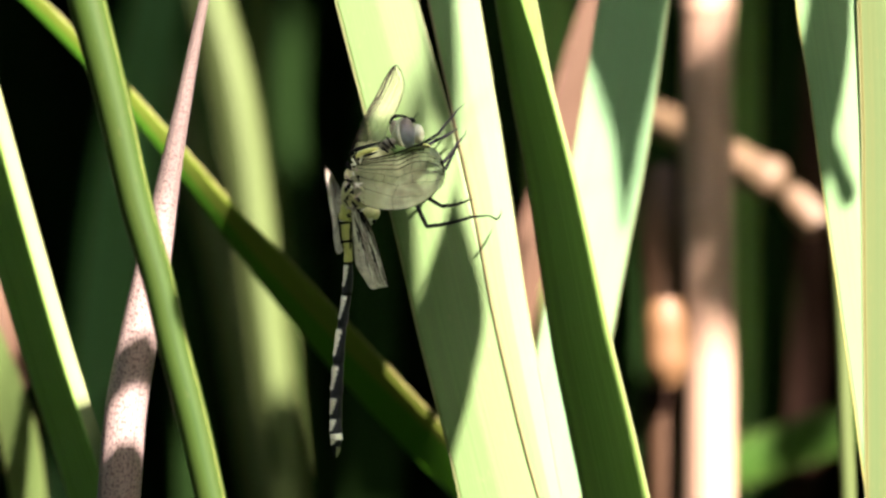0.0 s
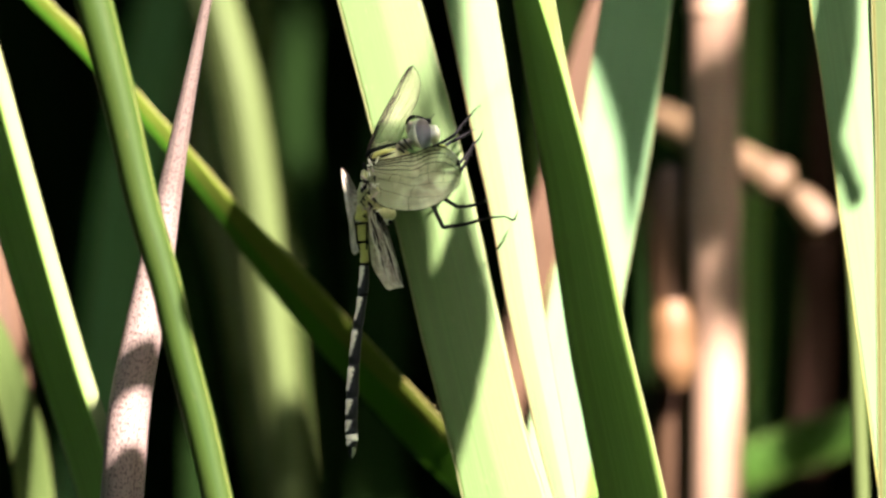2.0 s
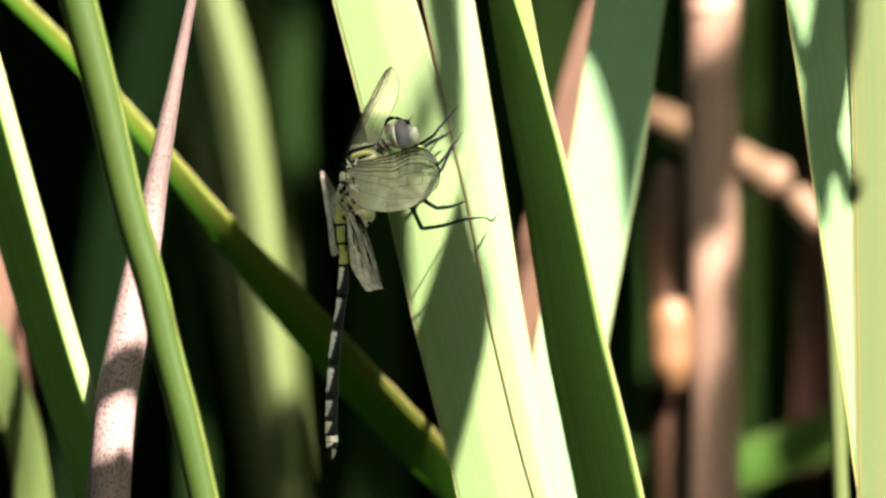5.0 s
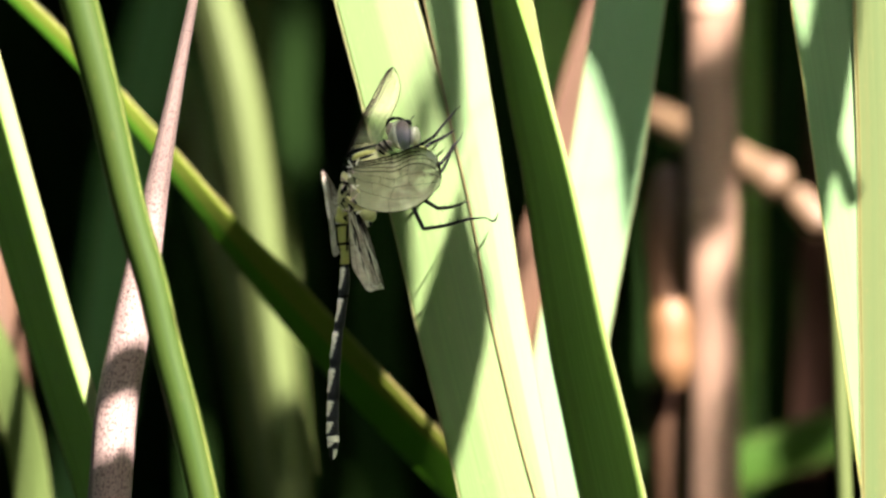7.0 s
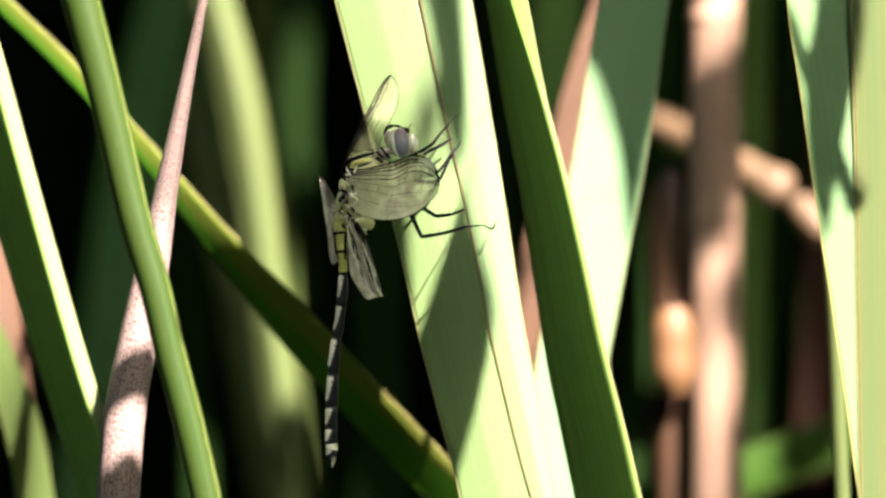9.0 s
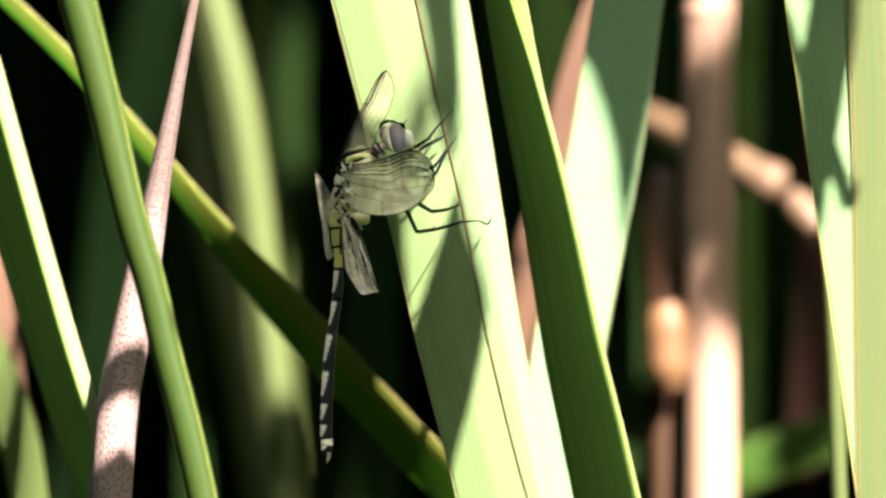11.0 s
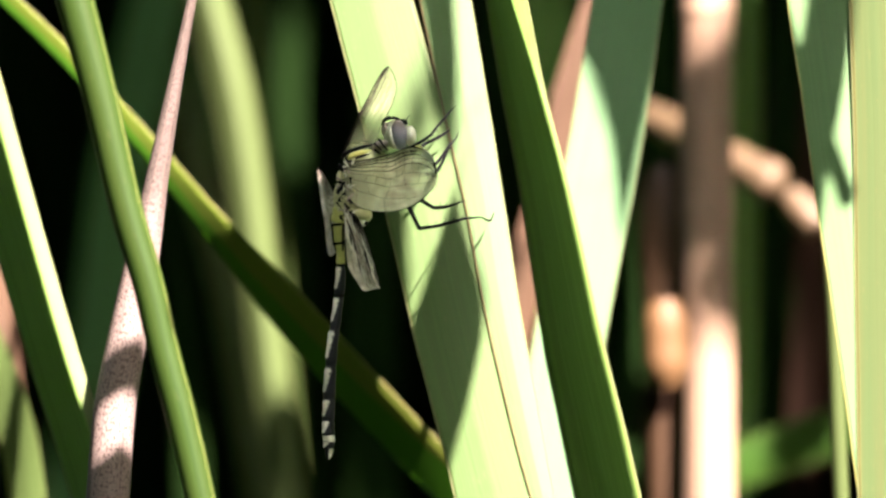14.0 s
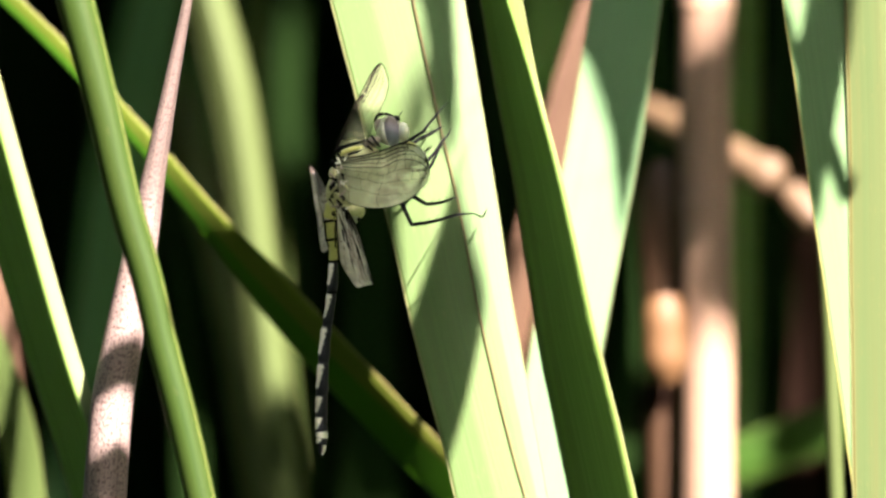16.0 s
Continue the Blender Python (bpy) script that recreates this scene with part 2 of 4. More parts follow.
def node_ring(stem, at, width, label, mat):
    """The swollen joint of a stalk."""
    rows = [(at[0], at[1], at[2] + k, width * w) for k, w in ((2.2, 0.96), (0.9, 1.07), (0.0, 1.12), (-0.8, 1.05), (-2.0, 0.96))]
    ob = strip_mesh("node", rows, 0, mat, around=14, steps=3)
    ob.location -= stem.location
    ob.parent = stem
    return tagged(ob, label)


# ---- ground ----
def ground():
    m, n, l, p = material("bounce_green_ground")
    co = n.new("ShaderNodeTexCoord").outputs["Object"]
    a = noise_tex(n, l, co, 9.0, 6.0)
    b = noise_tex(n, l, co, 120.0, 4.0)
    # unseen ground, coloured green so that the light it bounces is green
    col = mixed(n, l, b, ramp(n, l, a, [(0.3, (0.020, 0.040, 0.007)), (0.7, (0.055, 0.120, 0.016))]), (0.04, 0.06, 0.013))
    l.new(col, p.inputs["Base Color"])
    p.inputs["Roughness"].default_value = 0.55
    bump = n.new("ShaderNodeBump")
    bump.inputs["Distance"].default_value = 0.01
    l.new(b, bump.inputs["Height"])
    l.new(bump.outputs[0], p.inputs["Normal"])
    bm = bmesh.new()
    bmesh.ops.create_grid(bm, x_segments=60, y_segments=60, size=1.0)
    for v in bm.verts:
        r = max(abs(v.co.x), abs(v.co.y))
        k = 3.0 if r < 0.7 else 3.0 + (r - 0.7) / 0.3 * 900
        v.co.x *= k
        v.co.y *= k
        v.co.z = -0.004 + (noise.noise(v.co * 2.5) * 0.03 - 0.03 if r < 0.7 else -0.03)
    me = bpy.data.meshes.new("ground")
    bm.to_mesh(me)
    bm.free()
    me.materials.append(m)
    tagged(new("ground", me), "unseen ground, coloured green to bounce green light", "ground", kind="structure")


ground()

# ---- leaves round the dragonfly ----
broad = leaf("reed_leaf", [(-9.5, 2.4, 33.2), (-5.4, 2.4, 18.1), (-2, 2.4, 4.6), (1.4, 2.4, -10.5), (5.7, 2.4, -27.7), (7.2, 2.4, -33.2)],
    [10.6, 11.0, 10.8, 10.6, 10.4, 10.8], -4, PALE_GREEN, "broad pale green reed leaf with a yellow margin behind the dragonfly", margin=RIM_GREEN)
bright = leaf("reed_leaf", [(0, 1.9, 33.1), (2.9, 1.9, 18.1), (5.5, 1.9, 4.6), (7.5, 1.9, -7.4), (9.5, 1.9, -17.2), (11.6, 1.9, -27), (13, 1.9, -33.1)],
    [6.7, 6.0, 5.1, 4.7, 4.2, 3.6, 3.0], 2, WAXY_GREEN, "sunlit pale green reed leaf that the dragonfly clings to", margin=(RIM_BROWN, RIM_GREEN))
dark = leaf("reed_leaf", [(8.1, 2, 33.1), (10.4, 2, 20.4), (13.1, 2, 8.3), (15.2, 2, -2.9), (17.2, 2, -13.5), (19.6, 2, -24), (21.6, 2, -33.1)],
    [8.2, 8.8, 9.9, 11.1, 12, 12.8, 13.2], -49, DARK_LEAF, "dark green reed leaf turned away from the sun",
    keel=[(0.58, 1.3), (0.93, 0.5), (0.95, 0.35), (0.95, 0.3), (0.95, 0.3), (0.95, 0.3), (0.95, 0.3)], margin=RIM_GREEN)
back_leaf = leaf("reed_leaf", [(25.2, 24, 33.9), (21.8, 24, 12), (18.9, 24, -3), (16.6, 24, -16.1), (13.5, 24, -33.9)],
    [9.9, 10.2, 10.2, 9.9, 9.2], 15, BLUE_GREEN, "blue-green reed leaf leaning the other way", margin=RIM_GREEN)
right_leaf = leaf("reed_leaf", [(49.7, 2, 33.1), (51.3, 2, 21.9), (53.4, 2, 6.8), (55.3, 2, -5.9), (57.3, 2, -19.5), (59.2, 2, -33.1)],
    [8.6, 8.4, 8.4, 8.4, 8.4, 8.6], 5, RIGHT_GREEN, "light green reed leaf crossed by thin shadows", up=22, margin=RIM_YELLOW)
yellow_leaf = leaf("reed_leaf", [(58.4, 0.8, 33.1), (59, 0.8, 18.1), (59.3, 0.8, -4.4), (59.7, 0.8, -33.1)],
    [9.6, 9.8, 9.8, 9.8], -8, YELLOW_GREEN, "yellow-green reed leaf, slightly blurred", up=45, margin=RIM_GREEN)
left_leaf = leaf("reed_leaf", [(-63, 9, 25), (-56.4, 9, 1.6), (-51.5, 9, -15.1), (-47.9, 9, -26.4), (-45.7, 9, -33.4)],
    [10.0, 9.6, 9.4, 9.4, 9.6], -40, KEELED, "dark green keeled reed leaf with a sunlit edge", ridge=0.80, height=1.6, margin=RIM_GREEN)
diagonal = leaf("reed_leaf", [(-59.2, 26, 33.9), (-51.7, 26, 26.6), (-40.7, 26, 14.5), (-31.7, 27, 3.7), (-24.2, 28, -4.9), (-15, 29, -15.4), (-4.9, 30, -26.2), (3.6, 30, -34.7)],
    [2.4, 2.5, 3.0, 4.4, 6.4, 7.6, 7.6, 7.4], (-14, -27, 0.34, 0.52), DIAGONAL, "fallen dark green reed leaf with a yellow upper edge", ridge=0.72, height=0.2, spread=0.4, margin=(SHADE_GREEN, RIM_YELLOW))
green_stem = leaf("green_reed", [(-47.9, -19, 32.4), (-44.7, -19, 20.3), (-40.8, -19, 3.8), (-38.4, -19, -4.3), (-36.3, -19, -13.2), (-34, -19, -22), (-31.6, -19, -32.4)],
    [5.0, 4.6, 4.3, 4.2, 4.1, 4.1, 4.0], -20, STEM_GREEN, "fresh green rounded reed stem", category="stem", group="reed stems", around=16)
ribs(green_stem, rooted([(*p, w) for p, w in zip([(-47.9, -19, 32.4), (-44.7, -19, 20.3), (-40.8, -19, 3.8), (-38.4, -19, -4.3), (-36.3, -19, -13.2), (-34, -19, -22), (-31.6, -19, -32.4)], [5.0, 4.6, 4.3, 4.2, 4.1, 4.1, 4.0])], 250), 0.10, (-70, 64), STEM_RIB, "paler rib along the stem")
brown_stem = leaf("dry_reed", [(-33.3, 2, 33.1), (-35.7, 2, 21.1), (-38.1, 2, 8.3), (-40, 2, -2.2), (-42.2, 2, -13.5), (-43.5, 2, -21), (-44.5, 2, -33.1)],
    [1.3, 2.0, 3.2, 4.5, 5.3, 5.6, 5.8], 0, DRY_STEM, "dry speckled pinkish-brown reed stem", up=60, category="stem", group="reed stems", around=16)
ribs(brown_stem, rooted([(*p, w) for p, w in zip([(-33.3, 2, 33.1), (-35.7, 2, 21.1), (-38.1, 2, 8.3), (-40, 2, -2.2), (-42.2, 2, -13.5), (-43.5, 2, -21), (-44.5, 2, -33.1)], [1.3, 2.0, 3.2, 4.5, 5.3, 5.6, 5.8])], 60), 0.05, (-48, -12, 30), DRY_STEM, "fine raised rib along the stem")
pale_stalk = leaf("green_reed", [(50.7, 22, 8.5), (52.1, 22, -3), (52.9, 22, -13.7), (53.3, 22, -23.7), (53.7, 22, -33.8)],
    [1.0, 1.6, 2.0, 2.2, 2.2], 0, SOFT_GREEN, "thin pale grey-green stalk", up=30, category="stem", group="reed stems", around=10)
dead_leaf = leaf("dead_leaf", [(22.6, 60, 35.1), (20.4, 60, 27.1), (18.4, 60, 19.2), (16, 60, 9.6), (12.8, 60, -0.7), (10.4, 60, -11.1), (8.4, 60, -20.6)],
    [5.0, 6.0, 6.4, 6.0, 5.4, 4.6, 4.4], 10, DRY_BROWN, "dead brown reed leaf behind the green ones", margin=DRY_BROWN, group="dead leaves")

# ---- reeds farther back ----
thick_stalk = leaf("dry_stalk", [(38, 76, 35.6), (37.8, 76, 11.4), (38.1, 76, -12.8), (38.1, 76, -35.6)], [7.3, 7.6, 7.6, 7.7], 0, DRY_STALK,
    "thick dry brown reed stalk", up=90, category="stalk", group="dry stalks", around=14)
node_ring(thick_stalk, (37.8, 76, 5.6), 7.2, "slightly swollen joint", DRY_STALK)
node_ring(thick_stalk, (37.9, 76, 33.8), 7.0, "slightly swollen joint", DRY_STALK)
broken_stalk = leaf("dry_stalk", [(31.9, 81, 9), (31.9, 81, -9.6), (32.1, 81, -21), (32.3, 81, -35.8)], [5.6, 6.4, 6.0, 5.4], 0, DRY_BROWN,
    "broken dry brown reed stalk", category="stalk", group="dry stalks", up=4, around=14)
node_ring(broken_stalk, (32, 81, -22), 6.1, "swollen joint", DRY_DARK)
leaf("reed_leaf", [(-33.5, 85, 35.9), (-30.4, 85, 23.7), (-28, 85, 9.8), (-26, 85, -6.4), (-24.1, 85, -21.1), (-22, 85, -35.9)],
    [5.8, 6.2, 6.0, 5.6, 5.4, 5.2], 0, SOFT_GREEN, "pale green reed leaf deep in the bed", ridge=-0.1, height=2.1)
leaf("reed_leaf", [(-43.4, 160, 38.4), (-48.6, 160, 12.3), (-52.1, 160, -13.8), (-56.1, 160, -38.4)], [9.4, 10.4, 10.4, 10.4], 5, TEAL,
    "wide green reed leaf deep in the bed")
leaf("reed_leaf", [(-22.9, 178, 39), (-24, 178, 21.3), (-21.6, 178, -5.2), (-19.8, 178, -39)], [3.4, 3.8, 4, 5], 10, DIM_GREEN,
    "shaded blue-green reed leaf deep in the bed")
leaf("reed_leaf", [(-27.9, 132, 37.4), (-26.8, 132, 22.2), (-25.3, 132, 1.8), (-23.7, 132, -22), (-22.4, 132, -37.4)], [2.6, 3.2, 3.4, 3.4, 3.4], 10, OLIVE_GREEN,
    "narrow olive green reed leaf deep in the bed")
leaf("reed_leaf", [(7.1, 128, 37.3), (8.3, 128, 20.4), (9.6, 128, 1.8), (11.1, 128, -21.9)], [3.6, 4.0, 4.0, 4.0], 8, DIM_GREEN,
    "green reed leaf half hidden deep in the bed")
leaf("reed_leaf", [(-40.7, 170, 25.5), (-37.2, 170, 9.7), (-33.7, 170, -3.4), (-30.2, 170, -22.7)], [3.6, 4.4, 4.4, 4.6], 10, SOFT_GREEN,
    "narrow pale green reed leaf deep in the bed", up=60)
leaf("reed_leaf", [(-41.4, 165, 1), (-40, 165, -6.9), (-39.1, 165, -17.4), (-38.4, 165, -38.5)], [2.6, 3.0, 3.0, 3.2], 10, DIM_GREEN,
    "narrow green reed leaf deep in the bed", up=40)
leaf("dead_leaf", [(-63.3, 44, 11), (-61.7, 44, -4.6), (-60.1, 44, -15.6), (-58.7, 44, -25), (-57.5, 44, -34.5)], [2.4, 3.4, 3.6, 3.0, 2.6], 25, DRY_BROWN,
    "dead pinkish-brown reed leaf", margin=DRY_BROWN, group="dead leaves", up=60)
leaf("reed_leaf", [(-61.5, 38, -15.5), (-59.9, 38, -20.2), (-58.2, 38, -26.4), (-57, 38, -34.3)], [4.4, 5.0, 5.2, 5.2], 20, OLIVE_GREEN,
    "blurred green reed leaf low in the bed", up=14)
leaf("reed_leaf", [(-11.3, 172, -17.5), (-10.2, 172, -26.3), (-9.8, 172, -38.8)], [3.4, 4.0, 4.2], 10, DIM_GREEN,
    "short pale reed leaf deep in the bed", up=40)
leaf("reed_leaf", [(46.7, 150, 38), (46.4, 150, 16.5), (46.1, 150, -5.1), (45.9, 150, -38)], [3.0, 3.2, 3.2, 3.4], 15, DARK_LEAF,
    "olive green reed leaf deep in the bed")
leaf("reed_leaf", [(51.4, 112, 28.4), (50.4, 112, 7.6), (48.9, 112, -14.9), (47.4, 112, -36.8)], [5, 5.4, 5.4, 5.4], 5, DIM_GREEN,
    "blue-green reed leaf deep in the bed, painted dark for shade")
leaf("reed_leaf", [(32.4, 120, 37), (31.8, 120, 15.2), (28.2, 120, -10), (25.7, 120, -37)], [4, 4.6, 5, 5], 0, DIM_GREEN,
    "grey-green reed leaf deep in the bed, painted dark for shade")
leaf("reed_leaf", [(16, 118, 37), (16.9, 118, 11.8), (18.1, 118, -13.3), (19, 118, -37)], [7, 8, 8, 8], 0, DARK_LEAF,
    "dark green reed leaf in deep shade", up=20)
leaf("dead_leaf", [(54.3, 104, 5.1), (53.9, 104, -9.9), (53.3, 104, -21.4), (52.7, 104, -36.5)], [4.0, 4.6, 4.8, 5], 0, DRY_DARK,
    "dead brown reed leaf, deep shade painted into its colour", margin=DRY_DARK, group="dead leaves", up=60)
leaf("reed_leaf", [(70.3, 95, -20.4), (62.1, 95, -25), (53.9, 95, -27.7), (44.8, 95, -31), (35.8, 95, -33.6), (25.9, 95, -36.9)],
    [5.2, 6.4, 6.8, 6.6, 6.2, 5.2], 0, CROSS_GREEN, "bent green reed leaf lying across the others", up=160, spread=0.3, ridge=0.3)
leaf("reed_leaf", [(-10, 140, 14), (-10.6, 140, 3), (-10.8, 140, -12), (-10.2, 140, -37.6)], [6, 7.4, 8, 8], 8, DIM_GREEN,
    "green reed leaf behind the dragonfly's tail, painted dark for shade", up=60)


def twig(points, widths, label, mat):
    ob = strip_mesh("dry_twig", rows_of(points, widths), 0, mat, around=12)
    return tagged(ob, label, "twig", "dry twigs")


twig([(28.7, 112, 20.8), (32.9, 108, 18.2), (39.2, 99, 14.5), (45.1, 91, 11), (48.6, 90, 8.9), (49.2, 90, 8.5)], [3.4, 4.6, 4.8, 5.2, 4.8, 2.6],
     "pale brown snapped reed stalk lying across others", DRY_PALE)
twig([(31.7, 72, -7.3), (31.8, 72, -9.2), (31.8, 72, -13.6), (32, 72, -17.8), (32.2, 72, -19.9)], [3.6, 5.6, 6.4, 5.8, 3.6], "short orange-brown stub of a snapped reed stalk", DRY_ORANGE)
twig([(50.2, 90, 7.8), (52.4, 89, 5.3), (54.5, 88, 2.9)], [3.6, 5.0, 4.4], "pale brown end of a snapped reed stalk", DRY_PALE)

# ---- reed bed behind, and the unseen leaves added on the sun's side ----
# Sunny spots deep in the bed: the arching leaves leave them clear.
SPOTS = [(36.3, 72, 32.2), (39.5, 72, 28.2), (39.1, 72, -17.6), (39.5, 72, -24), (38.7, 72, -30.5), (45.4, 88, 10.7), (32.9, 107, 18.2), (32.2, 84, -13.7),
         (52.2, 86, 5.3), (-33.3, 85, 33.4), (-30.4, 85, 23.7), (-28.8, 85, 14.7), (-27.2, 85, 6.6), (-26.4, 85, 0.9),
         (-60.8, 44, -12.4), (-58.2, 38, -26.4), (43.6, 56, -29.6), (41.7, 56, -30.8), (-22.9, 178, 28.4), (-23.8, 178, 18.6), (20, 60, 27.9), (18.1, 60, 20), (16.8, 60, 13.6), (14.2, 60, 3.3), (11.6, 60, -6.3), (-55.7, 26, 30.1), (-40.3, 26, 14.7), (-48, 26, 22.4)]


def in_the_way(x, y, z):
    """True in the open lane before the front leaves, or in the shaft of sunlight that falls on them."""
    if y < 0.16 and abs(x) < 0.063 * (1 + y) + 0.02 and abs(z - 0.6) < 0.036 * (1 + y) + 0.03:
        return True
    for p in SPOTS:
        k = (p[1] / 1000 - y) / -SUN.y
        if k > 0.01 and math.hypot(p[0] / 1000 + SUN.x * k - x, 0.6 + p[2] / 1000 + SUN.z * k - z) < 0.011:
            return True
    k = (y - 0.015) / SUN.y
    return k > 0 and abs(x - SUN.x * k) < 0.085 and abs(z - SUN.z * k - 0.6) < 0.055


def bed(name, label, count, seed, box, mats, tall, sunward=None):
    """Many simple standing blades in one mesh."""
    rng = random.Random(seed)
    verts, faces, uvs, idx = [], [], [], []
    for _ in range(count):
        x, y = rng.uniform(*box[0]), rng.uniform(*box[1])
        while sunward is not None and y + 1.58 * x < sunward:
            x, y = rng.uniform(*box[0]), rng.uniform(*box[1])
        lean, az, w = rng.gauss(0, 0.2), rng.uniform(-0.9, 0.9), rng.uniform(0.004, 0.008)
        h, bend, back = rng.uniform(*tall), rng.gauss(0, 0.12), rng.gauss(0, 0.1)
        mat = rng.choices(range(len(mats)), [4, 2, 1][:len(mats)])[0]
        def spine(f):
            return x + lean * h * f + bend * f * f * h, y + back * f * h, h * f - 0.03
        if any(in_the_way(*spine(k / 60)) for k in range(61)):
            continue
        n0 = len(verts)
        for i in range(9):
            half = w * min(1, (1 - i / 8) * 3 + 0.02)
            cx, cy, cz = spine(i / 8)
            for u in (-1, 0, 1):
                verts.append((cx + u * half * math.cos(az), cy + u * half * math.sin(az) - (0.002 if u == 0 else 0), cz))
        for i in range(8):
            for j in (0, 1):
                q = n0 + i * 3 + j
                faces.append((q, q + 1, q + 4, q + 3))
                f0, f1 = h * i / 8, h * (i + 1) / 8
                uvs += [(j / 2, f0), (j / 2 + 0.5, f0), (j / 2 + 0.5, f1), (j / 2, f1)]
                idx.append(mat)
    me = bpy.data.meshes.new(name)
    me.from_pydata(verts, [], faces)
    me.uv_layers.new(name="UVMap").data.foreach_set("uv", np.array(uvs).ravel())
    for m in mats:
        me.materials.append(m)
    me.polygons.foreach_set("material_index", idx)
    me.polygons.foreach_set("use_smooth", [True] * len(faces))
    return tagged(new(name, me), label, "reeds", kind="stuff")


bed("reed_bed", "dense reed bed behind the leaves, its shade painted in", 3000, 3, ((-0.6, 0.6), (0.17, 0.75)), (SHADE_GREEN, SHADE_GREEN, DRY_DARK), (0.9, 1.6))
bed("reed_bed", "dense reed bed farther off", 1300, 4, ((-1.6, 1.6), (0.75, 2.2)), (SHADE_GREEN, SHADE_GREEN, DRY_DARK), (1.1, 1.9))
# unseen reeds, added to cut skylight and tint the fill light green
bed("reed_bed", "unseen tall reeds added to cut the skylight", 2200, 8, ((-2.2, 2.2), (-2.8, -1.3)), (BED_GREEN, BED_GREEN, DRY_DARK), (1.5, 2.6))
bed("reed_bed", "unseen reeds added beside the opening to shape the fill light", 1000, 5, ((-1.4, -0.2), (-1.45, 0.17)), (BED_GREEN, BED_GREEN, DRY_DARK), (0.9, 1.9))

# unseen reeds, added sunward to keep direct sun off the bed behind
bed("reed_bed", "unseen tall reeds added to keep sun off the bed", 1000, 6, ((0.13, 1.2), (-1.3, 0.17)), (BED_GREEN, SHADE_GREEN, DRY_DARK), (1.2, 1.9), 0.24)

def clear_of_spots(rows, gap):
    for spot in SPOTS:
        for r in rows:
            k = (spot[1] - r[1]) / -SUN.y
            if math.hypot(spot[0] + SUN.x * k - r[0], spot[2] + SUN.z * k - r[2]) < gap:
                return False
    return True


def in_window(r):
    k = (10 - r[1]) / -SUN.y
    return -125 < r[0] - SUN.x * k < 95 and -80 < r[2] - SUN.z * k < 52


# unseen leaves, added overhead to block sun from the deeper bed
def shade_leaves():
    rng = random.Random(11)
    made = 0
    for _ in range(4000):
        side = 1 if rng.random() < 0.7 else -1
        y = -150 + rng.uniform(-45, 30)
        deep = rng.uniform(50, 230)
        k = (deep - y) / -SUN.y
        x, z = rng.uniform(-85, 85) + SUN.x * k, rng.uniform(-50, 50) + SUN.z * k
        lean = rng.uniform(0.35, 1.5)
        w = rng.uniform(10, 16)
        far = x + side * rng.uniform(160, 330)
        far = max(far, 290) if side > 0 else min(far, -170)
        low = z - abs(far - x) / lean
        tip = (x - side * 130 * min(1, lean), y, z + 130 / max(1, lean) - 20, 0.6)
        rows = [tip, (x, y, z, w), ((x + far) / 2, y + 5, (z + low) / 2 + 15, w), (far, y + 10, min(low, 200), w), (far + side * 60, y + 20, -600, w * 1.2)]
        line = spline(rows, 40)
        # keep the window open through which the sun reaches the front leaves
        if any(in_window(r) for r in line) or not clear_of_spots(line, w * 0.8 + 3.5):
            continue
        ob = strip_mesh("reed_leaf", rows, rng.uniform(-40, 60), DEEP_GREEN, steps=7)
        tagged(ob, "unseen green reed leaf added to shade the bed", "leaf", "arching reed leaves")
        made += 1
        if made == 260:
            break


shade_leaves()


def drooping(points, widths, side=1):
    """An unseen leaf, added to arch over from the sunny side and cast its tip's shadow; points from the tip upward."""
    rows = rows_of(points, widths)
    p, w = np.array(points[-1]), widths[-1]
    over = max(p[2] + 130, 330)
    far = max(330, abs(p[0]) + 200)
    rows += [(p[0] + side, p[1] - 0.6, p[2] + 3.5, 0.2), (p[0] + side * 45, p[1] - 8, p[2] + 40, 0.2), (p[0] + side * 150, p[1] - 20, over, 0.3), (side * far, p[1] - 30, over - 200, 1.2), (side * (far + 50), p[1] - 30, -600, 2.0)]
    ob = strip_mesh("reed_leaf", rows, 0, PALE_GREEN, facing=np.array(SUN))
    return tagged(ob, "unseen green leaf scrap added to cast a shadow", "leaf", "arching reed leaves")


# unseen leaves, added to shade the dragonfly and the front leaves
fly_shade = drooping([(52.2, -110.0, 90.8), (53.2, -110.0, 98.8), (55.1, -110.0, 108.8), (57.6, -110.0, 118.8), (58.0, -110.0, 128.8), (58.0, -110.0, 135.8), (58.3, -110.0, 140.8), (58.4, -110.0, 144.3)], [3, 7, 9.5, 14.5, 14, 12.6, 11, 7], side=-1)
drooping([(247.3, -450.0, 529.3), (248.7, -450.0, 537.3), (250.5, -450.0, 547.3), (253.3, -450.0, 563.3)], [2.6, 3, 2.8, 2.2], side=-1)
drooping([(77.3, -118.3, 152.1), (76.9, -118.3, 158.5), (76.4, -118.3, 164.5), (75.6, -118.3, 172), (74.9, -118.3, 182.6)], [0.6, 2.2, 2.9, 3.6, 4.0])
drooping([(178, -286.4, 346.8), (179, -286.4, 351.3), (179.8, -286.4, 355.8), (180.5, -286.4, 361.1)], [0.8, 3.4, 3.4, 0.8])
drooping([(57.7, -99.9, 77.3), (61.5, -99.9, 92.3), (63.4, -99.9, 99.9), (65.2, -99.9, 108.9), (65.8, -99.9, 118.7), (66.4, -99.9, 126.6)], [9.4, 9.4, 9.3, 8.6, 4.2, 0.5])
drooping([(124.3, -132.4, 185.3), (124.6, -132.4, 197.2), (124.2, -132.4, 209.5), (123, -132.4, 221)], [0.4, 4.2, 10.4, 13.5])
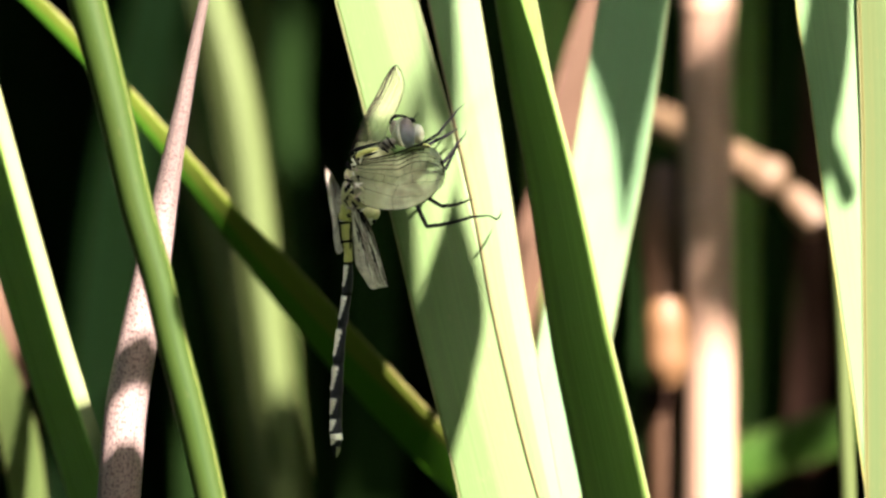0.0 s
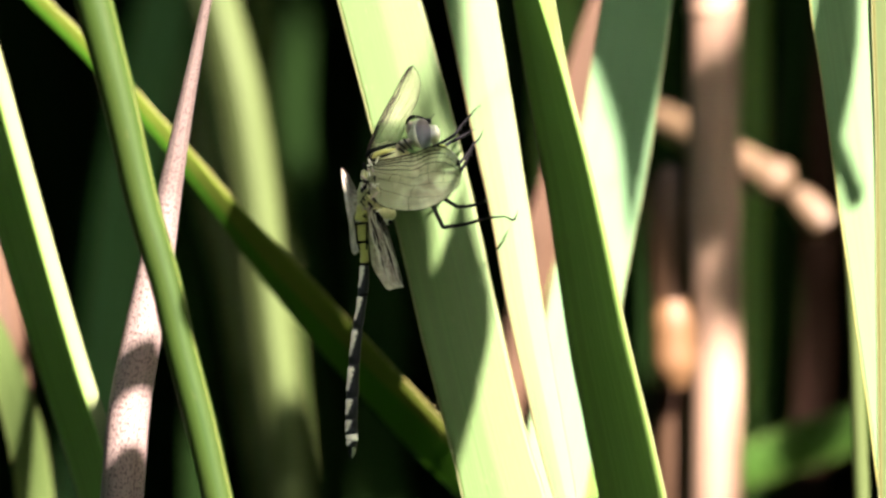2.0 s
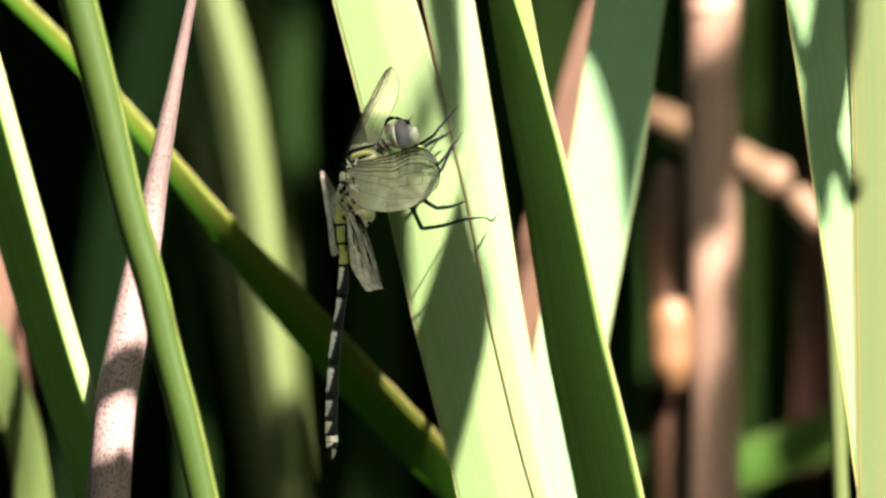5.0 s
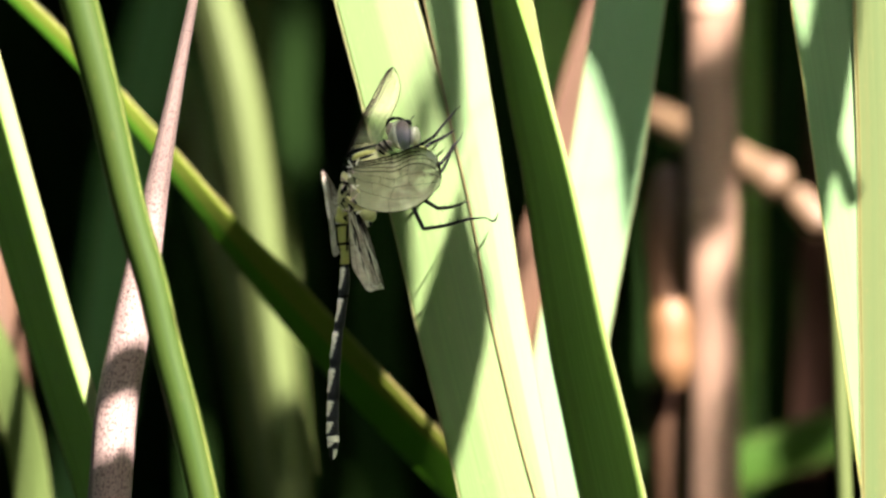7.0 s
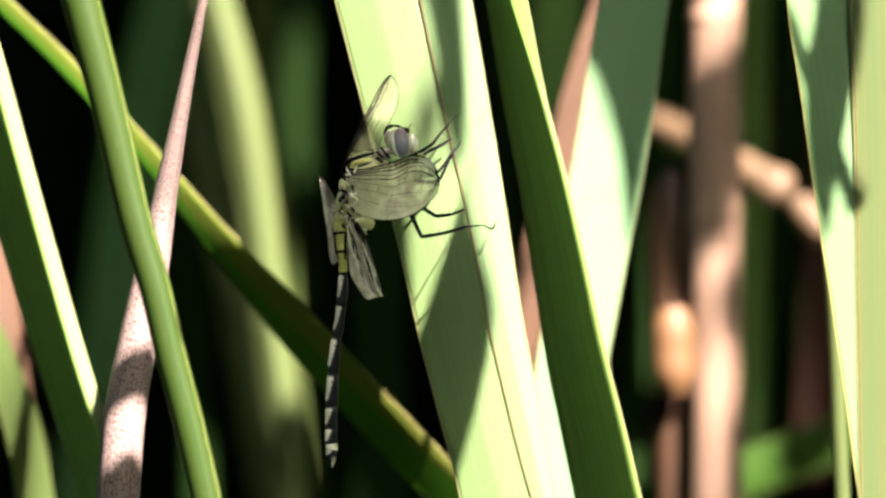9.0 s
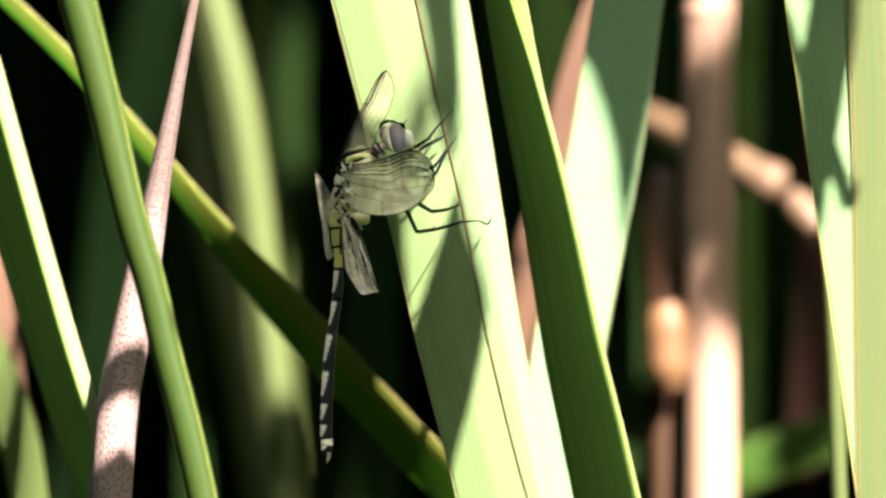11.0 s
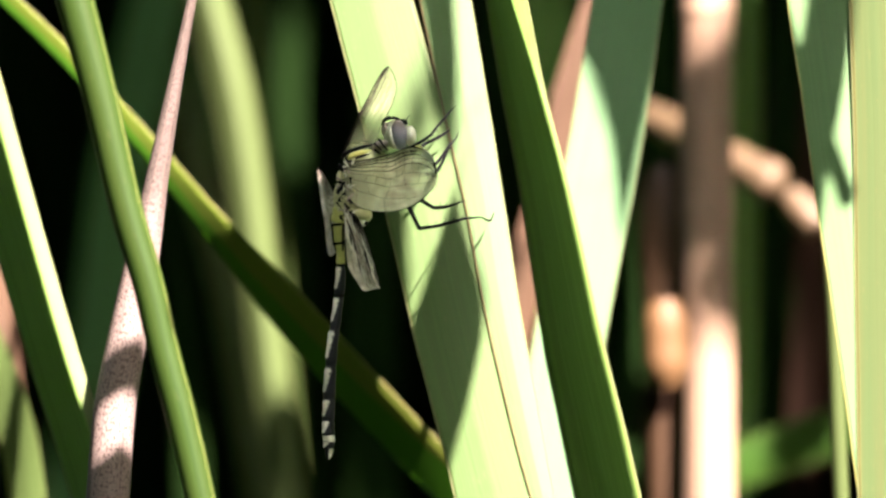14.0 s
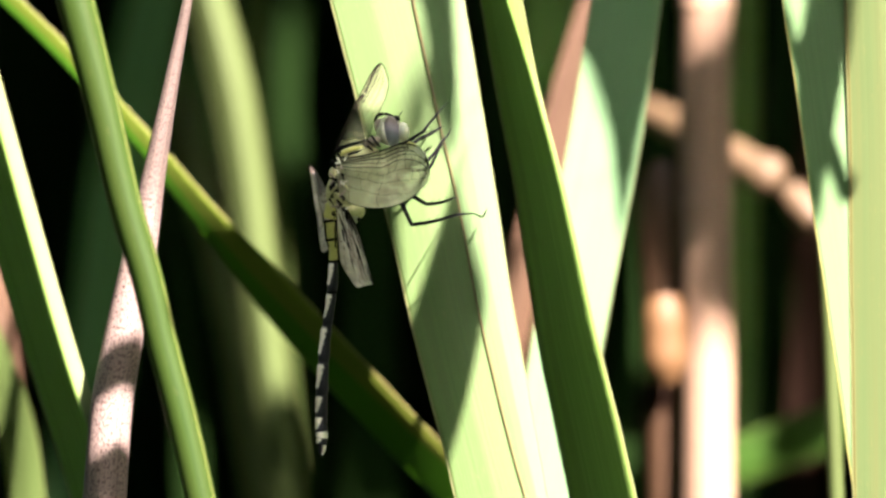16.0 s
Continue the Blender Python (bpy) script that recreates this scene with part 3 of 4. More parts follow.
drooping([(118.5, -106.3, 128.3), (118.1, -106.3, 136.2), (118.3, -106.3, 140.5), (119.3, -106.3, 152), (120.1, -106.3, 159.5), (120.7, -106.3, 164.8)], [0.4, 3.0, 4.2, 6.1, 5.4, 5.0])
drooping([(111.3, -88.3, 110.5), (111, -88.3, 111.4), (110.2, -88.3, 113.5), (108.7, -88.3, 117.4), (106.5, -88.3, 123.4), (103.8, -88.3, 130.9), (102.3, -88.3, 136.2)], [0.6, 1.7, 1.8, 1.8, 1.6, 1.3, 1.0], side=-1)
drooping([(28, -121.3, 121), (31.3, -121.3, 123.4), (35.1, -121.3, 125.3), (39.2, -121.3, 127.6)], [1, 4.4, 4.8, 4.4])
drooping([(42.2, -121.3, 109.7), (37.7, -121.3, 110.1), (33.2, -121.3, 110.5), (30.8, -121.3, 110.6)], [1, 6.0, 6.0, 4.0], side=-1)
# unseen leaves, added to shade the reeds farther back
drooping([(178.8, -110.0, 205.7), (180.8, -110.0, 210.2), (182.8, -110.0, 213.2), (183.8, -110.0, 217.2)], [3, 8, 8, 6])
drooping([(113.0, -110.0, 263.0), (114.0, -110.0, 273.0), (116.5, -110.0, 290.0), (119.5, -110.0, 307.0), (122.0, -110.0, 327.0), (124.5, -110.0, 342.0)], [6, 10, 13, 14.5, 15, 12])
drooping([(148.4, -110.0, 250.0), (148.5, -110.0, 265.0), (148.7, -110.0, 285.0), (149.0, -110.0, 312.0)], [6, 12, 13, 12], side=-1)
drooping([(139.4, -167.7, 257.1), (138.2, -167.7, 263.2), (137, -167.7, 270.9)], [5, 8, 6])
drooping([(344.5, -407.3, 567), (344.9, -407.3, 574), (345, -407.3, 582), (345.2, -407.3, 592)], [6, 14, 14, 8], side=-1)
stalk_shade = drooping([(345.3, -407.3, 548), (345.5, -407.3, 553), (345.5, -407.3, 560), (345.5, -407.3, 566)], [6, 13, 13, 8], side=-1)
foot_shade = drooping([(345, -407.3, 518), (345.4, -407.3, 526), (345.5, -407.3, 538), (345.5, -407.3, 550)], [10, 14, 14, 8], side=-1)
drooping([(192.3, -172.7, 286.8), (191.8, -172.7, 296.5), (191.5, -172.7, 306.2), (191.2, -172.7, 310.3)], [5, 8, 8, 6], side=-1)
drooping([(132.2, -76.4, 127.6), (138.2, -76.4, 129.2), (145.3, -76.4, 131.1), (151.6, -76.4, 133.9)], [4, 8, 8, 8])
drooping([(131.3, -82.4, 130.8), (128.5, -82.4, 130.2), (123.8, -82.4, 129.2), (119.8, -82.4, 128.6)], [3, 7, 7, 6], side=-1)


# ---- dragonfly ----
def plain(name, c, rough=0.5, spread=0.35, scale=2500.0, gloss=0.5):
    """Horny skin with fine mottling."""
    m, n, l, p = material(name)
    co = n.new("ShaderNodeTexCoord").outputs["Object"]
    f = noise_tex(n, l, co, scale, 3.0)
    l.new(mixed(n, l, f, scaled(c, 1 - spread), scaled(c, 1 + spread)), p.inputs["Base Color"])
    p.inputs["Roughness"].default_value = rough
    p.inputs["Specular IOR Level"].default_value = gloss
    return m


def membrane(name, c, cover, root=None):
    """Clear wing skin that lets most light through and dulls it a little; root: the axis and stretch over which
    the skin at the wing's root gives way to that of the tip, the root's cover and how much paler it is."""
    m, n, l, p = material(name)
    co = n.new("ShaderNodeTexCoord").outputs["Object"]
    f = noise_tex(n, l, co, 600.0, 3.0)
    smoke = noise_tex(n, l, mapped(n, l, co, (150, 300, 420)), 1.0, 3.0)
    band = ramp(n, l, smoke, [(0.50, (0, 0, 0)), (0.64, (0.55, 0.55, 0.55))])
    col = mixed(n, l, band, mixed(n, l, f, scaled(c, 0.7), scaled(c, 1.3)), scaled((0.16, 0.125, 0.085), c[0] / 0.33))
    fac = ramp(n, l, f, [(0.3, (cover * 0.75,) * 3), (0.7, (cover * 1.2,) * 3)])
    if root:
        sep = n.new("ShaderNodeSeparateXYZ")
        l.new(co, sep.inputs[0])
        dense = n.new("ShaderNodeMapRange")
        l.new(sep.outputs[root[0]], dense.inputs["Value"])
        for key, v in zip(("From Min", "From Max", "To Min", "To Max"), (root[1], root[2], 1.0, 0.0)):
            dense.inputs[key].default_value = v
        col = mixed(n, l, dense.outputs[0], col, scaled(c, root[4]))
        fac = mixed(n, l, dense.outputs[0], fac, (root[3],) * 3)
    l.new(col, p.inputs["Base Color"])
    p.inputs["Roughness"].default_value = 0.5
    p.inputs["Specular IOR Level"].default_value = 0.25
    clear = n.new("ShaderNodeBsdfTransparent")
    mix = n.new("ShaderNodeMixShader")
    l.new(fac, mix.inputs[0])
    l.new(clear.outputs[0], mix.inputs[1])
    l.new(p.outputs[0], mix.inputs[2])
    l.new(mix.outputs[0], n["Material Output"].inputs[0])
    return m


def segment_material():
    """Black abdomen ring with a cream patch on the flank."""
    m, n, l, p = material("abdomen_pattern")
    uv = n.new("ShaderNodeTexCoord").outputs["UV"]
    sep = n.new("ShaderNodeSeparateXYZ")
    l.new(uv, sep.inputs[0])
    wob = noise_tex(n, l, mapped(n, l, uv, (9, 7, 1)), 1.0, 2.0)

    def math_node(op, a, b):
        x = n.new("ShaderNodeMath")
        x.operation = op
        for sock, v in zip(x.inputs, (a, b)):
            if isinstance(v, (int, float)):
                sock.default_value = v
            else:
                l.new(v, sock)
        return x.outputs[0]
    u = math_node("ADD", sep.outputs[0], math_node("MULTIPLY", math_node("SUBTRACT", wob, 0.5), 0.16))
    u = math_node("ADD", u, math_node("MULTIPLY", sep.outputs[1], 0.15))
    across = ramp(n, l, u, [(0.12, (0, 0, 0)), (0.16, (1, 1, 1)), (0.50, (1, 1, 1)), (0.54, (0, 0, 0))])
    along = ramp(n, l, sep.outputs[1], [(0.06, (0, 0, 0)), (0.12, (1, 1, 1)), (0.76, (1, 1, 1)), (0.84, (0, 0, 0))])
    both = mixed(n, l, 1.0, across, along, "MULTIPLY")
    l.new(mixed(n, l, both, (0.006, 0.007, 0.010), (0.62, 0.60, 0.48)), p.inputs["Base Color"])
    p.inputs["Roughness"].default_value = 0.5
    p.inputs["Specular IOR Level"].default_value = 0.2
    return m


def eye_material():
    """Compound eye: brownish on top, blue-grey below, finely faceted."""
    m, n, l, p = material("blue_grey_eye")
    co = n.new("ShaderNodeTexCoord").outputs
    sep = n.new("ShaderNodeSeparateXYZ")
    l.new(co["Generated"], sep.inputs[0])
    f = noise_tex(n, l, co["Object"], 1100.0, 3.0)
    col = ramp(n, l, sep.outputs[2], [(0.30, (0.22, 0.25, 0.30)), (0.62, (0.23, 0.215, 0.23)), (0.86, (0.15, 0.11, 0.09))])
    l.new(mixed(n, l, mixed(n, l, 0.35, (0, 0, 0), f), col, (0.05, 0.05, 0.06)), p.inputs["Base Color"])
    p.inputs["Roughness"].default_value = 0.45
    facets = n.new("ShaderNodeTexVoronoi")
    facets.inputs["Scale"].default_value = 9000
    l.new(co["Object"], facets.inputs["Vector"])
    bump = n.new("ShaderNodeBump")
    bump.inputs["Strength"].default_value = 0.3
    bump.inputs["Distance"].default_value = 0.00003
    l.new(facets.outputs["Distance"], bump.inputs["Height"])
    l.new(bump.outputs[0], p.inputs["Normal"])
    return m


OLIVE = plain("olive_skin", (0.46, 0.46, 0.22), 0.5, 0.3, 1800)
YELLOW = plain("yellow_skin", (0.50, 0.50, 0.14), 0.45, 0.2)
CREAM = plain("cream_skin", (0.60, 0.60, 0.48), 0.45, 0.2)
PALE_FACE = plain("pale_green_face", (0.38, 0.40, 0.27), 0.5, 0.2)
BLACK = plain("black_skin", (0.002, 0.002, 0.0025), 0.6, 0.4, 2500.0, 0.06)
LEG_GREY = plain("dark_leg", (0.004, 0.0045, 0.0055), 0.6, 0.5, 2500.0, 0.06)
EYE_GREY = eye_material()
PINK = plain("pinkish_neck", (0.26, 0.21, 0.17), 0.5, 0.6, 3000)
SEGMENT = segment_material()
WING = membrane("clear_wing", (0.66, 0.68, 0.43), 0.72, (0, -0.0105, -0.0072, 0.36, 1.0))
# far wing: sunlit tip coloured darker, shaded root paler, to offset the light
WING_FAR = membrane("light_evened_wing", (0.27, 0.300, 0.16), 0.26, (2, 0.6110, 0.6165, 0.62, 2.3))
WING_DULL = membrane("dull_wing", (0.66, 0.62, 0.50), 0.8)
VEIN = plain("wing_vein", (0.005, 0.0042, 0.003), 0.8, 0.3, gloss=0.03)

fly = tagged(new("dragonfly"), "olive and black dragonfly with clear wings clinging to a reed leaf", "dragonfly")
fly.location = V((-10.8, -3, 8.7))


def under(ob, parent, label=""):
    """Hang a finished piece on its thing, where it stands."""
    bpy.context.view_layer.update()
    ob.parent = parent
    ob.matrix_parent_inverse = Matrix.Translation(parent.matrix_world.translation).inverted()
    return tagged(ob, label)


def made(name, bm, mat, parent, label="", smooth=True):
    me = bpy.data.meshes.new(name)
    bmesh.ops.recalc_face_normals(bm, faces=bm.faces)
    bm.to_mesh(me)
    bm.free()
    me.materials.append(mat)
    me.polygons.foreach_set("use_smooth", [smooth] * len(me.polygons))
    return under(new(name, me), parent, label)


def ellipsoid(name, centre, radii, mat, parent, label="", turn=0.0, dent=None):
    bm = bmesh.new()
    bmesh.ops.create_uvsphere(bm, u_segments=28, v_segments=18, radius=1)
    spin = Matrix.Rotation(radians(turn), 3, "Y")
    for v in bm.verts:
        q = Vector((v.co.x * radii[0], v.co.y * radii[1], v.co.z * radii[2])) / 1000
        if dent:
            q = dent(q)
        v.co = spin @ q + V(centre)
    return made(name, bm, mat, parent, label)


def tube(name, points, widths, mat, parent, label="", around=10, steps=5):
    ob = strip_mesh(name, rows_of(points, widths), 0, mat, around=around, steps=steps)
    return under(ob, parent, label)


# Abdomen: ten rings from the thorax down, then the claspers.
SPINE = [(-13.5, -3, 5.2), (-14.2, -3, 3.2), (-14.1, -3, 0.7), (-13.8, -3, -1), (-13.8, -3, -2.2), (-13.8, -3, -4.4), (-14, -3, -6.3), (-14.3, -3, -8.9), (-14.8, -3, -11.9), (-15.1, -3, -15.6), (-15.3, -3, -19.4), (-15.4, -3, -22.4), (-15.4, -3, -24.6), (-15.3, -3, -25.6), (-15.4, -3, -26.6)]
GIRTH = [2.6, 1.9, 1.5, 1.05, 1.1, 1.35, 1.3, 1.25, 1.4, 1.5, 1.6, 1.55, 1.6, 1.5, 1.3]
CUTS = [0, 1, 2, 4, 6, 7.6, 9, 10.2, 11.2, 12.3, 13.1, 14]


def along_spine(k):
    i = min(int(k), len(SPINE) - 2)
    f = k - i
    return tuple(a + (b - a) * f for a, b in zip(SPINE[i], SPINE[i + 1])), GIRTH[i] + (GIRTH[i + 1] - GIRTH[i]) * f


def abdomen():
    for i, (k0, k1) in enumerate(zip(CUTS, CUTS[1:])):
        pts, ws = [], []
        for f, g in ((0, 0.86), (0.08, 0.98), (0.5, 1.0), (0.92, 1.05), (1.0, 0.97)):
            p, w = along_spine(k0 + (k1 - k0) * f)
            pts.append(p)
            ws.append(w * g)
        mat = YELLOW if i < 3 else (CREAM if i in (9,) else SEGMENT)
        ob = strip_mesh("abdomen_segment", rows_of(pts, ws), 0, mat, around=18, steps=4, unit=True)
        under(ob, fly, "yellow ring edged with black" if i < 3 else ("cream end ring" if i == 9 else "black ring with a cream flank patch"))
        if i < 4:
            p, w = along_spine(k1)
            q = (p[0] + 0.05, p[1], p[2] - 0.35)
            tube("ring_edge", [p, q], [w * 1.07, w * 1.07], BLACK, fly, "black ring edge", around=18, steps=1)
    tube("tail_appendage", [(-15.6, -3.4, -26.5), (-15.6, -3.4, -27.3), (-15.5, -3.2, -28.3)], [0.6, 0.55, 0.12], LEG_GREY, fly)
    tube("tail_appendage", [(-15.1, -2.6, -26.3), (-15.1, -2.6, -27.2), (-15.3, -2.8, -28)], [0.7, 0.55, 0.12], CREAM, fly, "pale tail appendage")
    # dark seam along the back and the paired yellow bars on the first rings
    tube("back_seam", [(-13.5, -3.6, 3.7), (-13.5, -3.6, 1.6), (-13.5, -3.6, -0.5)], [0.35, 0.35, 0.25], BLACK, fly)
    tube("side_bar", [(-14.9, -3.8, 3.2), (-14.8, -3.8, 1.2), (-14.4, -3.6, -0.5)], [0.28, 0.28, 0.2], BLACK, fly)


abdomen()

# Thorax: a deep box of fused plates, and its black seams.
T_AT, T_R = (-10.8, -3, 8.4), (3.7, 3.3, 4.5)


def thorax_dent(q):
    q = q.copy()
    q.x += 0.0006 * math.sin(q.z * 500) + 0.10 * q.z
    q.z += 0.08 * q.x
    return q


thorax = ellipsoid("thorax", T_AT, T_R, OLIVE, fly, "olive-yellow thorax with black seams", dent=thorax_dent)


def on_thorax(x, z, lift=0.12):
    dx, dz = (x - T_AT[0] - 0.10 * (z - T_AT[2])) / T_R[0], (z - T_AT[2]) / T_R[2]
    return (x, T_AT[1] - T_R[1] * math.sqrt(max(0.02, 1 - dx * dx - dz * dz)) - lift, z)


def seam(points, widths, mat=BLACK, name="seam", label=""):
    pts = [on_thorax(p[0], p[2]) for p in points]
    return tube(name, pts, widths, mat, thorax, label, around=8, steps=4)


seam([(-13.8, 0, 11.8), (-13.2, 0, 12.4), (-11.5, 0, 13.1), (-9.5, 0, 13.6)], [0.25, 0.5, 0.45, 0.3])
seam([(-12.9, 0, 11.8), (-11.5, 0, 12.4), (-9.5, 0, 12.8)], [0.6, 0.75, 0.45], YELLOW, "shoulder_stripe", "bright yellow shoulder stripe")
seam([(-12.9, 0, 11.2), (-11.7, 0, 11.8), (-9.5, 0, 12.4)], [0.3, 0.35, 0.25])
seam([(-13.2, 0, 12.4), (-13, 0, 11.6), (-12.9, 0, 11)], [0.4, 0.4, 0.3])
seam([(-13.2, 0, 7), (-11.9, 0, 7.4), (-10.4, 0, 7.7), (-9.5, 0, 8.1)], [0.35, 0.4, 0.32, 0.2])
seam([(-11.5, 0, 9.2), (-11.5, 0, 8.2), (-11.8, 0, 7.4)], [0.18, 0.2, 0.2])
seam([(-13, 0, 10.6), (-12.9, 0, 9.1), (-13.2, 0, 7.2)], [0.25, 0.22, 0.28])
seam([(-12.3, 0, 10.6), (-12.2, 0, 9.2), (-12.5, 0, 7.7)], [0.16, 0.2, 0.2])
seam([(-13.5, 0, 8.9), (-12.2, 0, 9), (-10, 0, 8.9)], [0.16, 0.16, 0.12])
for spot in ((-13.9, -5.6, 10.7), (-14.1, -5.6, 7.4), (-13.3, -6, 10.5), (-13.4, -6, 6.8)):
    ellipsoid("wing_hinge", spot, (0.26, 0.35, 0.42), BLACK, thorax)
for spot in ((-9.6, -6.6, 8.8),):
    ellipsoid("breathing_hole", spot, (0.22, 0.2, 0.32), BLACK, thorax)
ellipsoid("wing_hinge", (-13.9, -5, 9.2), (0.42, 0.35, 0.9), OLIVE, thorax, "yellow plate between the wing hinges")
ellipsoid("wing_hinge", (-13.7, -5.6, 8), (0.3, 0.4, 0.6), LEG_GREY, thorax)
hinge_rng = random.Random(21)
for k in range(46):
    a, b = hinge_rng.uniform(592, 622), hinge_rng.uniform(284, 392)
    p = ((-13.8, 0, 8.3)[0] + (a - 600) * 0.075, -7.1 - hinge_rng.uniform(0, 0.5), (-13.8, 0, 8.3)[2] - (b - 330) * 0.075)
    q = (p[0] + hinge_rng.uniform(-0.2, 0.9), p[1] + hinge_rng.uniform(-0.2, 0.3), p[2] + hinge_rng.uniform(-0.9, 0.9))
    tube("hinge_fold", [p, q], [hinge_rng.uniform(0.22, 0.46), 0.12], (BLACK, CREAM, PINK, BLACK, OLIVE)[k % 5], thorax, around=6, steps=2)
ellipsoid("belly_plate", (-11.1, -4, 4.3), (1.5, 1.6, 1.2), OLIVE, thorax)
ellipsoid("belly_plate", (-11, -4.5, 3.4), (0.75, 0.8, 0.7), CREAM, thorax, "pale grey plate under the thorax")
ellipsoid("belly_plate", (-10.4, -5, 3.2), (0.28, 0.3, 0.3), BLACK, thorax)
ellipsoid("neck", (-8.6, -4, 13.4), (1.2, 1.1, 0.7), PINK, thorax, "pinkish-brown spiny neck", turn=-25)
for p, q in (((-9.3, -5, 13.7), (-8.4, -5.4, 12.9)), ((-8.7, -5, 14.3), (-8.1, -5.4, 13.4)), ((-8.1, -5, 13.4), (-7.5, -5.2, 12.8)), ((-9.3, -5.2, 12.9), (-8.5, -5.4, 12.3))):
    tube("neck_fold", [p, q], [0.4, 0.25], BLACK, thorax, around=8, steps=2)

# Head: two big grey eyes, a pale face and dark crown.
head = ellipsoid("head", (-6.4, -3, 15), (1.75, 2.0, 1.95), PALE_FACE, fly, "pale green head with blue-grey eyes", turn=8)
ellipsoid("eye", (-6.1, -4.1, 14.9), (1.15, 1.35, 1.98), EYE_GREY, head, "large blue-grey compound eye", turn=-6)
ellipsoid("eye", (-5.9, -1.9, 15), (1.15, 1.35, 1.98), EYE_GREY, head, "large blue-grey compound eye", turn=-6)
tube("eye_rim", [(-7.2, -5.2, 16), (-7.2, -5.4, 15), (-6.9, -5.4, 13.8), (-6.5, -5.2, 13.1)], [0.2, 0.42, 0.4, 0.2], CREAM, head, "cream rim behind the eye")
ellipsoid("cheek", (-7.7, -3, 15.6), (0.7, 1.1, 1.0), PINK, head)
tube("crown", [(-8.3, -3.8, 16.1), (-8.1, -4, 16.7), (-7.5, -4, 17.1), (-6.6, -4, 17.1), (-5.7, -4, 16.7)], [0.25, 0.45, 0.5, 0.4, 0.3], BLACK, head, "black crown line")
ellipsoid("face", (-4.55, -3.6, 14.7), (0.72, 1.6, 1.35), CREAM, head, "pale greenish face")
ellipsoid("forehead", (-5.5, -3.4, 16.5), (0.55, 0.9, 0.5), LEG_GREY, head)
for d in (-4.0, -2.8):
    tube("antenna", [(-5.2, -3.6, 16.7), ((-4.9, -3.6, 17.2)[0], d, (-4.9, -3.6, 17.2)[2]), ((-4.6, -3.6, 17.5)[0], d - 0.3, (-4.6, -3.6, 17.5)[2])], [0.13, 0.09, 0.05], BLACK, head, around=6, steps=3)


